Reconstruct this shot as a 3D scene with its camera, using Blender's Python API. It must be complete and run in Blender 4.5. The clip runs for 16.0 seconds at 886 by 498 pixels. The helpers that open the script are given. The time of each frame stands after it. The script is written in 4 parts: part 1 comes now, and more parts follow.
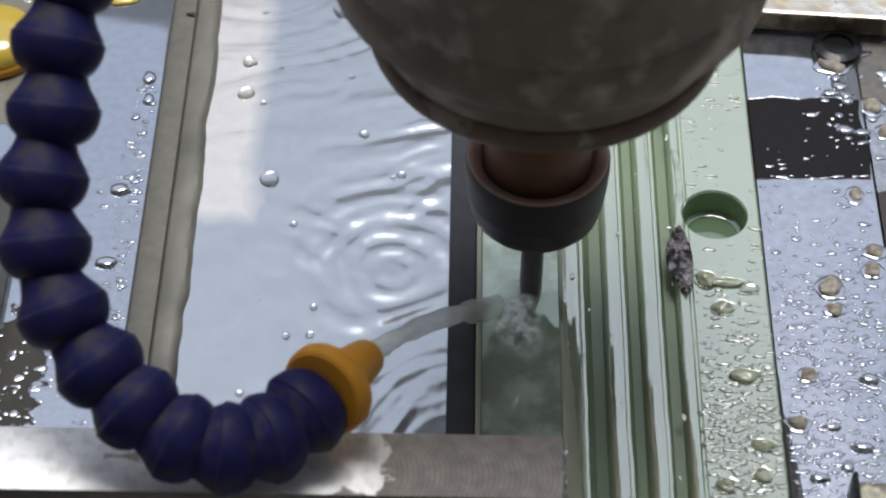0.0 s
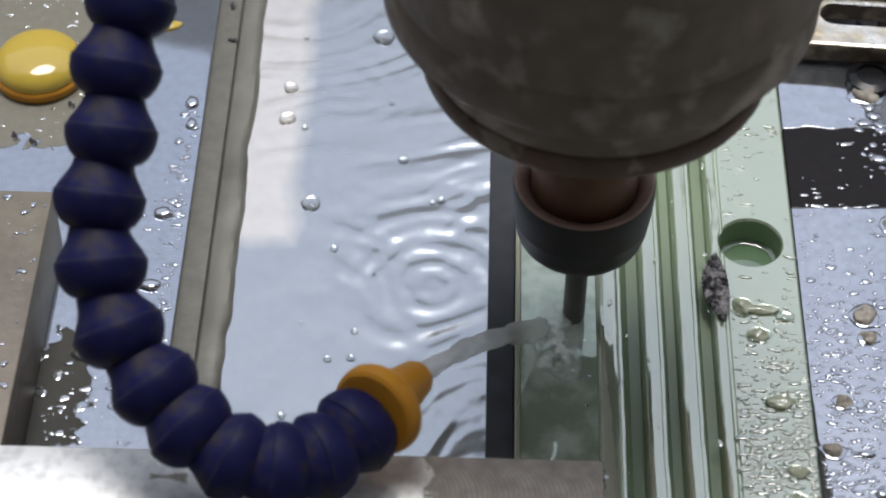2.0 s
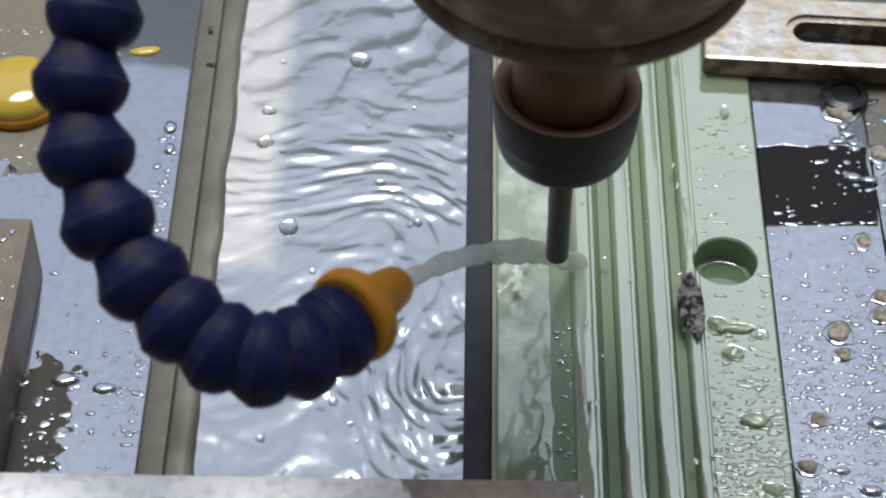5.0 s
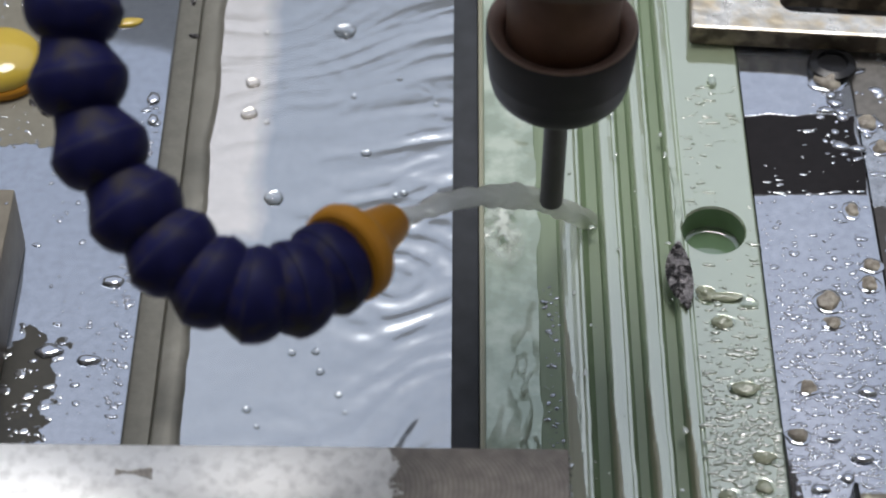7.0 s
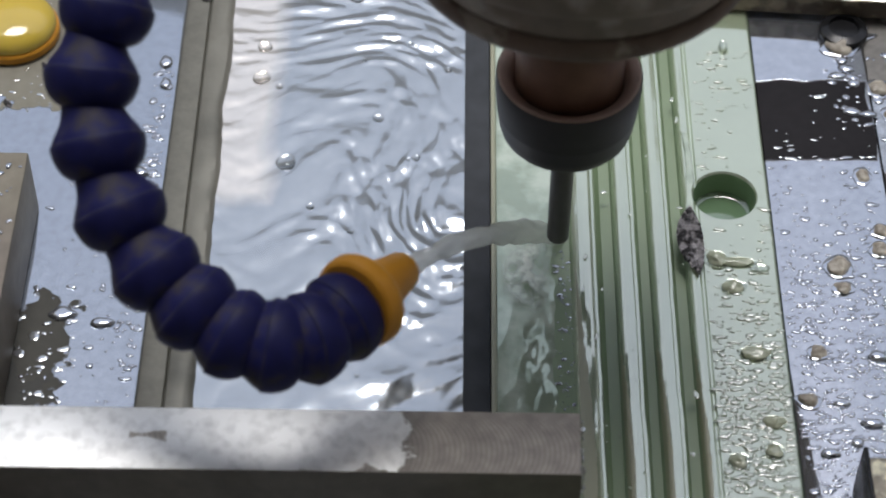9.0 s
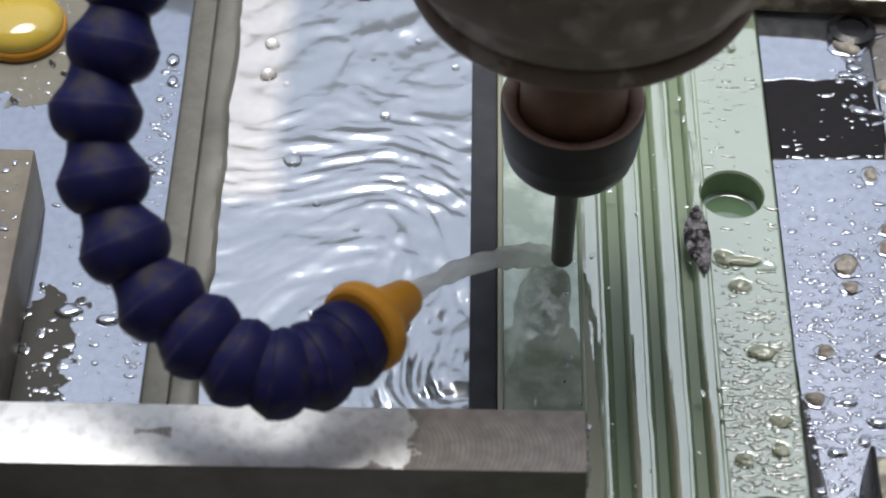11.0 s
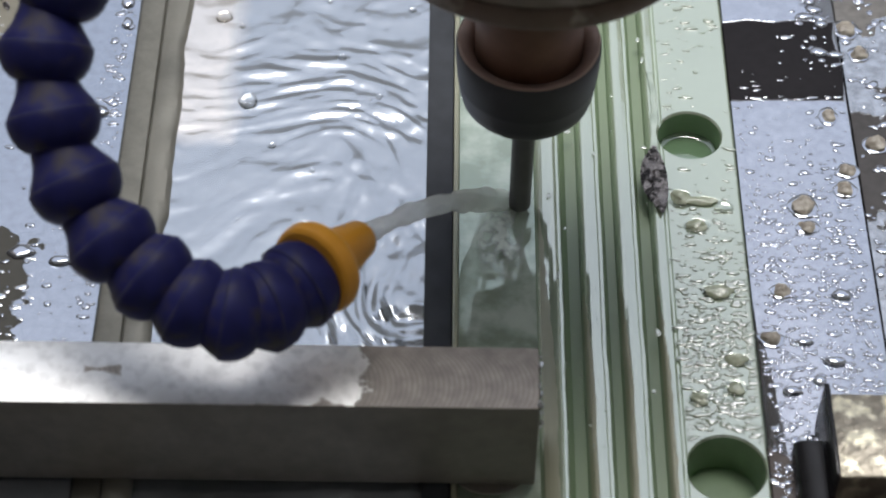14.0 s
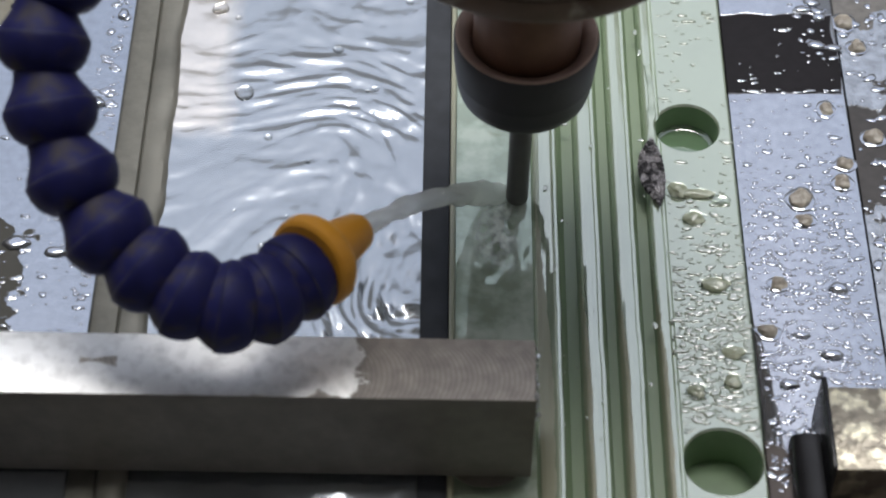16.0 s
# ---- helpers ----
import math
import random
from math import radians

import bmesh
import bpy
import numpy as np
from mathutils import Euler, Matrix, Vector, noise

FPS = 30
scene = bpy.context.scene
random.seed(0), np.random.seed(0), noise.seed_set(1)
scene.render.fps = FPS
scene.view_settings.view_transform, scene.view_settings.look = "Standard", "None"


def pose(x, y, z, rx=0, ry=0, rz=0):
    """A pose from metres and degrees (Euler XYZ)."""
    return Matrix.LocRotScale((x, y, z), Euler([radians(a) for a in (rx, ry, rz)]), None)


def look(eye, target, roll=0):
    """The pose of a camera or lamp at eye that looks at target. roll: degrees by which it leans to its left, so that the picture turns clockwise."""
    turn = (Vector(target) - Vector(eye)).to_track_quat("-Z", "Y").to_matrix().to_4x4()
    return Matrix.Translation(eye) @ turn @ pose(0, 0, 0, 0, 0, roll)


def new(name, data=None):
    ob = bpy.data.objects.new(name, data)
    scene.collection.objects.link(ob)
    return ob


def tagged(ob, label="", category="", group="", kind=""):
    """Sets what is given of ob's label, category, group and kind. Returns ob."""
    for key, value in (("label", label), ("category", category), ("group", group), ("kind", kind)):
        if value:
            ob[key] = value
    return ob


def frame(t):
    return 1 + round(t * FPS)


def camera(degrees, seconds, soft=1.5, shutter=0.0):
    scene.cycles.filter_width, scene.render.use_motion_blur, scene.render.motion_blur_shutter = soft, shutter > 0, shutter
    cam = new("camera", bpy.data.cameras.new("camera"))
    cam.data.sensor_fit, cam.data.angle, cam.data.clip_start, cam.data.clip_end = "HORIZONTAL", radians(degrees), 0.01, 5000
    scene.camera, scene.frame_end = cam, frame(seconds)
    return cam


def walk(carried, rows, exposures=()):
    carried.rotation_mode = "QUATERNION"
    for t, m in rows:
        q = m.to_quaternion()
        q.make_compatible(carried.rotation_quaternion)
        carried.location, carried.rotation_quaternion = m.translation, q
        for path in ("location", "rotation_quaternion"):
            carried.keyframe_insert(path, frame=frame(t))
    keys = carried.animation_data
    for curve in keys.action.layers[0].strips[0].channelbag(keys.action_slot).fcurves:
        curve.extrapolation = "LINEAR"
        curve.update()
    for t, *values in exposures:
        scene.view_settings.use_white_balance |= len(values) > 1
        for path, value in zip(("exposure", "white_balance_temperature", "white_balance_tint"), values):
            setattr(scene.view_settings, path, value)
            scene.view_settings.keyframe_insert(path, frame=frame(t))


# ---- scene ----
cam = camera(23.3, 16.0, soft=2.0)
cam.data.dof.use_dof, cam.data.dof.focus_distance, cam.data.dof.aperture_fstop = True, 0.525, 20.0
PATH = [
    (0, look((0.0045, -0.3498, 0.3892), (0.0007, 0.0013, -0.0078), 0.50)),
    (0.5, look((0.0039, -0.3519, 0.3892), (0.0025, -0.0010, -0.0081), 0.73)),
    (1, look((0.0014, -0.3550, 0.3922), (-0.0008, -0.0025, -0.0036), 0.72)),
    (1.5, look((-0.0012, -0.3536, 0.3957), (-0.0066, 0.0007, 0.0016), 0.66)),
    (2, look((-0.0021, -0.3532, 0.3956), (-0.0090, 0.0011, 0.0015), 0.62)),
    (2.5, look((-0.0024, -0.3529, 0.3959), (-0.0098, -0.0010, -0.0003), 0.50)),
    (3, look((-0.0029, -0.3508, 0.3972), (-0.0099, -0.0020, -0.0017), 0.58)),
    (3.2, look((-0.0037, -0.3484, 0.3982), (-0.0105, 0.0007, -0.0005), 0.21)),
    (5.3, look((0.0025, -0.3540, 0.4001), (-0.0023, 0.0028, 0.0082), 0.15)),
    (5.5, look((0.0009, -0.3536, 0.3988), (-0.0004, 0.0031, 0.0068), 0.18)),
    (6, look((0.0001, -0.3549, 0.3982), (-0.0006, 0.0010, 0.0054), 0.27)),
    (6.5, look((0.0001, -0.3533, 0.3965), (-0.0003, 0.0017, 0.0030), 0.35)),
    (7, look((-0.0000, -0.3546, 0.3939), (-0.0000, 0.0000, 0.0000), 0.60)),
    (7.5, look((-0.0008, -0.3538, 0.3961), (-0.0006, -0.0036, -0.0016), 0.55)),
    (8, look((-0.0017, -0.3540, 0.3967), (-0.0018, -0.0069, -0.0039), 0.53)),
    (10.3, look((-0.0016, -0.3586, 0.3940), (-0.0043, -0.0101, -0.0053), 0.68)),
    (10.5, look((-0.0017, -0.3589, 0.3943), (-0.0042, -0.0112, -0.0057), 0.54)),
    (11, look((-0.0008, -0.3563, 0.3938), (-0.0044, -0.0077, -0.0054), 0.48)),
    (11.5, look((-0.0020, -0.3560, 0.3935), (-0.0059, -0.0075, -0.0058), 0.35)),
    (12, look((-0.0046, -0.3563, 0.3943), (-0.0124, -0.0136, -0.0099), 0.36)),
    (12.5, look((-0.0053, -0.3581, 0.3933), (-0.0153, -0.0177, -0.0127), 0.01)),
    (13, look((0.0009, -0.3579, 0.3907), (-0.0052, -0.0157, -0.0140), 0.39)),
    (13.5, look((0.0037, -0.3590, 0.3880), (0.0029, -0.0165, -0.0165), 0.93)),
    (14, look((0.0057, -0.3598, 0.3872), (0.0066, -0.0167, -0.0168), 0.93)),
    (14.5, look((0.0062, -0.3599, 0.3872), (0.0083, -0.0172, -0.0171), 1.27)),
    (15, look((0.0078, -0.3598, 0.3868), (0.0106, -0.0171, -0.0175), 1.41)),
    (15.5, look((0.0074, -0.3596, 0.3860), (0.0114, -0.0172, -0.0185), 1.43)),
    (16, look((0.0052, -0.3598, 0.3856), (0.0075, -0.0174, -0.0189), 1.27)),
]
walk(cam, PATH, exposures=[(0, 0.08), (3.2, 0.08), (5.5, 0.0), (6.6, -0.1), (8.2, -0.08), (10.3, 0.17), (13, 0.2), (16, 0.12)])

# ---- world and sun ----
world = bpy.data.worlds.new("sky")
scene.world = world
world.use_nodes = True
wn = world.node_tree.nodes
sky = wn.new("ShaderNodeTexSky")
sky.sky_type = "NISHITA"
sky.sun_disc = False
sky.sun_elevation, sky.sun_rotation = radians(80), radians(0)
sky.dust_density, sky.air_density = 0.6, 1.0
pale = wn.new("ShaderNodeHueSaturation")
pale.inputs["Saturation"].default_value = 0.36
world.node_tree.links.new(sky.outputs[0], pale.inputs["Color"])
world.node_tree.links.new(pale.outputs[0], wn["Background"].inputs[0])
wn["Background"].inputs[1].default_value = 0.195

sun = new("sun", bpy.data.lights.new("sun", "SUN"))
sun.data.energy, sun.data.angle, sun.data.color = 1.8, radians(26), (1.0, 0.97, 0.93)
sun.matrix_world = look((0.0, 0.42, 2.38), (0, 0, 0))


# ---- materials ----
def material(name, colour, rough=0.5, metal=0.0, ior=1.45, vary=0.15, scale=60.0, bump=0.0, bump_scale=200.0,
             second=None, mix_scale=25.0, mix_edge=(0.45, 0.6), rough_vary=0.0, coat=0.0, stretch=(1, 1, 1)):
    """Procedural surface: base colour with two scales of variation, optional second colour in patches, fine relief."""
    m = bpy.data.materials.new(name)
    m.use_nodes = True
    nt = m.node_tree
    n, li = nt.nodes, nt.links
    p = n["Principled BSDF"]
    co = n.new("ShaderNodeTexCoord")
    mp = n.new("ShaderNodeMapping")
    mp.inputs["Scale"].default_value = stretch
    li.new(co.outputs["Object"], mp.inputs[0])
    big = n.new("ShaderNodeTexNoise")
    big.inputs["Scale"].default_value, big.inputs["Detail"].default_value = mix_scale, 6
    fine = n.new("ShaderNodeTexNoise")
    fine.inputs["Scale"].default_value, fine.inputs["Detail"].default_value = scale, 5
    li.new(mp.outputs[0], big.inputs[0])
    li.new(mp.outputs[0], fine.inputs[0])
    ramp = n.new("ShaderNodeValToRGB")
    ramp.color_ramp.elements[0].position, ramp.color_ramp.elements[1].position = mix_edge
    ramp.color_ramp.elements[0].color = (*colour, 1)
    ramp.color_ramp.elements[1].color = (*(second or colour), 1)
    li.new(big.outputs[0], ramp.inputs[0])
    hs = n.new("ShaderNodeHueSaturation")
    mr = n.new("ShaderNodeMapRange")
    mr.inputs["To Min"].default_value, mr.inputs["To Max"].default_value = 1 - 2 * vary, 1 + 2 * vary
    li.new(fine.outputs[0], mr.inputs[0])
    li.new(mr.outputs[0], hs.inputs["Value"])
    li.new(ramp.outputs[0], hs.inputs["Color"])
    li.new(hs.outputs[0], p.inputs["Base Color"])
    p.inputs["Metallic"].default_value, p.inputs["IOR"].default_value = metal, ior
    p.inputs["Roughness"].default_value = rough
    if rough_vary:
        rr = n.new("ShaderNodeMapRange")
        rr.inputs["To Min"].default_value, rr.inputs["To Max"].default_value = max(0, rough - rough_vary), rough + rough_vary
        li.new(big.outputs[0], rr.inputs[0])
        li.new(rr.outputs[0], p.inputs["Roughness"])
    if coat:
        p.inputs["Coat Weight"].default_value, p.inputs["Coat Roughness"].default_value = coat, 0.03
    if bump:
        b = n.new("ShaderNodeBump")
        b.inputs["Strength"].default_value, b.inputs["Distance"].default_value = bump, 0.001
        t = n.new("ShaderNodeTexNoise")
        t.inputs["Scale"].default_value, t.inputs["Detail"].default_value = bump_scale, 4
        li.new(mp.outputs[0], t.inputs[0])
        li.new(t.outputs[0], b.inputs["Height"])
        li.new(b.outputs[0], p.inputs["Normal"])
    return m


def wet_plate(name, dry_and_mirror_boxes, wet_colour, specks=0.0, rough=0.04, wobble=0.004, freq=90.0, patch_rough=0.5, wet_metal=0.9, kept=0.1, film=0.6, arcs=None, dull=0.0, stain=(400.0, 0.8, 1.2), soft=0.00025, still=False):
    """A plate under a film of coolant. Its boxes, (x0, x1, y0, y1, colour, wobble) in metres, are dry patches and
    painted reflections with irregular edges.
    """
    m = bpy.data.materials.new(name)
    m.use_nodes = True
    n, li = m.node_tree.nodes, m.node_tree.links
    p = n["Principled BSDF"]
    # A moving sheet takes its pattern from where it is, a still one from its own form.
    place = n.new("ShaderNodeNewGeometry").outputs["Position"] if still else n.new("ShaderNodeTexCoord").outputs["Object"]
    wob = n.new("ShaderNodeTexNoise")
    wob.inputs["Scale"].default_value, wob.inputs["Detail"].default_value = freq, 4
    li.new(place, wob.inputs[0])

    def calc(op, a, b=None, c=None):
        k = n.new("ShaderNodeMath")
        k.operation = op
        for i, v in enumerate((a, b, c)):
            if v is None:
                continue
            if isinstance(v, (int, float)):
                k.inputs[i].default_value = v
            else:
                li.new(v, k.inputs[i])
        return k.outputs[0]

    sep = n.new("ShaderNodeSeparateXYZ")
    li.new(place, sep.inputs[0])
    colour, dry_or_mirrored = None, None
    grain = n.new("ShaderNodeTexNoise")
    grain.inputs["Scale"].default_value, grain.inputs["Detail"].default_value = stain[0], 6
    li.new(place, grain.inputs[0])
    last = n.new("ShaderNodeRGB")
    last.outputs[0].default_value = (*wet_colour, 1)
    colour = last.outputs[0]
    for x0, x1, y0, y1, tone, wb in dry_and_mirror_boxes:
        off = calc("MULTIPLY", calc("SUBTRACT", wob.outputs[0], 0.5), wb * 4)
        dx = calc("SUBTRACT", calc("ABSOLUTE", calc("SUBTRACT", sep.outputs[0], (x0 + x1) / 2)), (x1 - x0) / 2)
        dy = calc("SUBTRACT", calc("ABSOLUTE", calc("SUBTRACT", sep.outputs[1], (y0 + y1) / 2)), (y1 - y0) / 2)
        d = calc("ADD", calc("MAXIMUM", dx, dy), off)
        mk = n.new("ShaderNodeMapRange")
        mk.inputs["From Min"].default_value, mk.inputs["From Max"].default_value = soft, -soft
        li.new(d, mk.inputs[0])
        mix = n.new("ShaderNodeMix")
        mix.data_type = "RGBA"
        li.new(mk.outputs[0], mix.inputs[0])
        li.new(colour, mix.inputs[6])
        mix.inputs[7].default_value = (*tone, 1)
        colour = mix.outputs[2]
        dry_or_mirrored = mk.outputs[0] if dry_or_mirrored is None else calc("MAXIMUM", dry_or_mirrored, mk.outputs[0])
    hs = n.new("ShaderNodeHueSaturation")
    mr = n.new("ShaderNodeMapRange")
    mr.inputs["From Min"].default_value, mr.inputs["From Max"].default_value = 0.3, 0.7
    mr.inputs["To Min"].default_value, mr.inputs["To Max"].default_value = stain[1:]
    li.new(grain.outputs[0], mr.inputs[0])
    value = mr.outputs[0]
    if arcs:
        radius, yc, pitch = arcs
        dy = calc("SUBTRACT", sep.outputs[1], yc)
        bow = calc("SQRT", calc("MAXIMUM", calc("SUBTRACT", radius * radius, calc("MULTIPLY", dy, dy)), 0.0))
        phase = calc("MULTIPLY", calc("ADD", calc("SUBTRACT", sep.outputs[0], bow), calc("MULTIPLY", wob.outputs[0], 0.0006)), 6.2832 / pitch)
        value = calc("MULTIPLY", value, calc("ADD", 1.0, calc("MULTIPLY", calc("MULTIPLY", calc("SINE", phase), dry_or_mirrored), calc("MULTIPLY", grain.outputs[0], 0.22))))
    li.new(value, hs.inputs["Value"])
    li.new(colour, hs.inputs["Color"])
    li.new(hs.outputs[0], p.inputs["Base Color"])
    li.new(calc("ADD", calc("MULTIPLY", dry_or_mirrored, patch_rough - rough), rough), p.inputs["Roughness"])
    li.new(calc("MULTIPLY", calc("SUBTRACT", 1.0, calc("MULTIPLY", dry_or_mirrored, 1 - kept)), wet_metal), p.inputs["Metallic"])
    li.new(calc("SUBTRACT", 0.5, calc("MULTIPLY", dry_or_mirrored, dull)), p.inputs["Specular IOR Level"])
    b = n.new("ShaderNodeBump")
    b.inputs["Strength"].default_value, b.inputs["Distance"].default_value = film, 0.0004
    wave = n.new("ShaderNodeTexNoise")
    wave.inputs["Scale"].default_value, wave.inputs["Detail"].default_value = 70, 2
    li.new(place, wave.inputs[0])
    h = calc("SUBTRACT", calc("MULTIPLY", wave.outputs[0], 0.08 + specks), dry_or_mirrored)
    li.new(h, b.inputs["Height"])
    li.new(b.outputs[0], p.inputs["Normal"])
    return m


# First box: a beige reflection put into the colour; the dark ones are dry.
LEFT_WET = wet_plate("wet left plate", [(-0.3, -0.0935, 0.034, 0.3, (0.27, 0.255, 0.21), 0.006), (-0.107, -0.0905, -0.064, -0.03, (0.06, 0.058, 0.05), 0.008),
                                       (-0.3, -0.093, -0.3, -0.052, (0.05, 0.05, 0.047), 0.008)], (0.46, 0.50, 0.575), dull=0.2, stain=(400.0, 0.92, 1.06))
# First box: a dark object's reflection painted on the plate; the second is dry.
RIGHT_WET = wet_plate("wet right plate", [(0.06, 0.1075, 0.0205, 0.0492, (0.026, 0.024, 0.027), 0.0011), (0.07, 0.12, -0.3, -0.0865, (0.16, 0.14, 0.135), 0.005)], (0.58, 0.61, 0.68), specks=0.25, dull=0.42, stain=(400.0, 0.92, 1.06))
OUTER_WET = wet_plate("wet outer plate", [(0.10, 0.3, -0.02, 0.02, (0.05, 0.045, 0.045), 0.008), (0.1, 0.3, 0.05, 0.1, (0.2, 0.19, 0.18), 0.01), (0.1125, 0.3, -0.09, -0.026, (0.66, 0.62, 0.55), 0.003)], (0.5, 0.52, 0.55), specks=0.6)
BAR_WET = wet_plate("half wet bar", [(-0.0105, 0.1, -0.2, 0.0, (0.36, 0.325, 0.30), 0.004), (-0.068, -0.061, -0.0902, -0.0886, (0.55, 0.50, 0.45), 0.0016), (-0.022, -0.013, -0.0996, -0.0968, (0.5, 0.46, 0.43), 0.003), (-0.034, -0.026, -0.0996, -0.0982, (0.55, 0.52, 0.48), 0.002), (-0.049, -0.040, -0.0996, -0.0984, (0.6, 0.57, 0.53), 0.002), (-0.105, -0.092, -0.0996, -0.0980, (0.6, 0.57, 0.53), 0.002)], (0.99, 0.99, 0.99), specks=0.6, rough=0.52, freq=150, patch_rough=0.55, wet_metal=0.7, arcs=(0.011, -0.0926, 0.0011), stain=(340.0, 0.78, 1.14))
# Darker copy of the bar's metal, with the shade of its sides painted in.
BAR_SHADED = material("shaded bar metal", (0.20, 0.182, 0.162), 0.5, 0.15, vary=0.14, scale=250, second=(0.145, 0.13, 0.113), bump=0.1, bump_scale=400)
STRAP_TOP = material("worn wet steel", (0.97, 0.95, 0.90), 0.3, 0.7, vary=0.2, scale=300, second=(0.72, 0.62, 0.46), mix_scale=150, mix_edge=(0.42, 0.66), bump=0.4, bump_scale=260, rough_vary=0.12)
BLOCK_TOP = material("speckled wet steel", (0.30, 0.27, 0.22), 0.3, 0.4, vary=0.3, scale=500, second=(0.85, 0.80, 0.62), mix_scale=260, mix_edge=(0.48, 0.62), bump=0.4, bump_scale=420)
STRAP_SIDE = material("rusted steel edge", (0.10, 0.078, 0.055), 0.6, 0.05, vary=0.3, scale=250, second=(0.30, 0.25, 0.18), mix_scale=160, bump=0.4, bump_scale=350)
BLACK_STEEL = material("oily black steel", (0.02, 0.02, 0.022), 0.25, 0.4, vary=0.3, scale=150)
WET_ALU = material("wet aluminium", (0.7, 0.72, 0.74), 0.06, 0.95, vary=0.04)
# The pale warm box is a bright reflection painted into the water's colour.
WATER = wet_plate("rippled water", [(-0.1, -0.0470, 0.005, 0.4, (0.92, 0.87, 0.82), 0.0022)], (0.525, 0.565, 0.615), rough=0.19, patch_rough=0.2, soft=0.003, wet_metal=0.82, kept=1.0, film=0.0, freq=60, stain=(400.0, 0.97, 1.03), still=True)
BEAD = bpy.data.materials.new("coolant bead")
BEAD.use_nodes = True
_b = BEAD.node_tree.nodes["Principled BSDF"].inputs
_b["Base Color"].default_value, _b["Roughness"].default_value = (0.93, 0.93, 0.91, 1), 0.03
_b["IOR"].default_value, _b["Transmission Weight"].default_value = 1.34, 1.0
FILM = material("coolant film", (0.56, 0.59, 0.66), 0.07, 0.9, vary=0.05, scale=300)
CHIP_BEIGE = material("beige resin crumb", (0.36, 0.32, 0.27), 0.32, 0.0, vary=0.2, scale=500, second=(0.48, 0.44, 0.37), mix_scale=300, bump=0.3, bump_scale=700)
CHIP_GREEN = material("green resin crumb", (0.44, 0.48, 0.34), 0.2, 0.0, ior=2.0, vary=0.15, scale=500, second=(0.60, 0.63, 0.48), mix_scale=300, bump=0.2, bump_scale=700)
BEAD_PALE = BEAD.copy()
BEAD_PALE.name = "pale coolant bead"
BEAD_PALE.node_tree.nodes["Principled BSDF"].inputs["Base Color"].default_value = (0.95, 0.98, 0.94, 1)
JET = bpy.data.materials.new("coolant jet")
JET.use_nodes = True
_b = JET.node_tree.nodes["Principled BSDF"].inputs
_b["Base Color"].default_value, _b["Roughness"].default_value = (0.8, 0.81, 0.78, 1), 0.5
_b["IOR"].default_value, _b["Transmission Weight"].default_value = 1.2, 0.6
_b["Alpha"].default_value = 0.72
SPLASH = bpy.data.materials.new("churned coolant")
SPLASH.use_nodes = True
_n, _l = SPLASH.node_tree.nodes, SPLASH.node_tree.links
_p = _n["Principled BSDF"]
_p.inputs["Base Color"].default_value, _p.inputs["Roughness"].default_value, _p.inputs["IOR"].default_value = (0.82, 0.88, 0.80, 1), 0.15, 1.9
_co, _mp, _gr, _no, _rp, _mu = (_n.new("ShaderNode" + k) for k in ("TexCoord", "Mapping", "TexGradient", "TexNoise", "MapRange", "Math"))
_gr.gradient_type = "SPHERICAL"
_mp.inputs["Location"].default_value = (0.675, 0.62, 0)
_mp.inputs["Scale"].default_value = (150, 62, 1)
_no.inputs["Scale"].default_value, _no.inputs["Detail"].default_value = 260, 5
_rp.inputs["From Min"].default_value, _rp.inputs["From Max"].default_value, _rp.inputs["To Max"].default_value = 0.35, 0.65, 1.9
_mu.operation = "MULTIPLY"
_l.new(_co.outputs["Object"], _mp.inputs[0])
_l.new(_mp.outputs[0], _gr.inputs[0])
_l.new(_co.outputs["Object"], _no.inputs[0])
_l.new(_no.outputs[0], _rp.inputs[0])
_l.new(_gr.outputs[1], _mu.inputs[0])
_l.new(_rp.outputs[0], _mu.inputs[1])
_l.new(_mu.outputs[0], _p.inputs["Alpha"])
SWARF = material("black crumpled swarf", (0.05, 0.047, 0.05), 0.3, 0.5, vary=0.3, scale=900, bump=0.8, bump_scale=1200, second=(0.36, 0.34, 0.35), mix_scale=450, mix_edge=(0.45, 0.56))
NUT_RIM = material("bare brown steel", (0.42, 0.30, 0.25), 0.4, 0.3, vary=0.15, scale=200)
DRY_GREY = material("dull grey metal", (0.20, 0.195, 0.17), 0.5, 0.2, vary=0.14, scale=300, bump=0.15, bump_scale=500)
LIP_GREY = material("worn pale lip", (0.27, 0.26, 0.225), 0.4, 0.3, vary=0.15, scale=200, second=(0.18, 0.175, 0.152), mix_scale=50, bump=0.2, bump_scale=300)
DARK_REFLECTION = material("painted dark reflection", (0.065, 0.07, 0.08), 0.6, 0.0, ior=1.25, vary=0.2, scale=150)
GREEN = material("green resin board", (0.42, 0.50, 0.35), 0.07, 0.0, ior=4.9, vary=0.06, scale=40, bump=0.05, bump_scale=170)
GREEN.node_tree.nodes["Principled BSDF"].inputs["Specular Tint"].default_value = (0.96, 1.0, 0.94, 1)


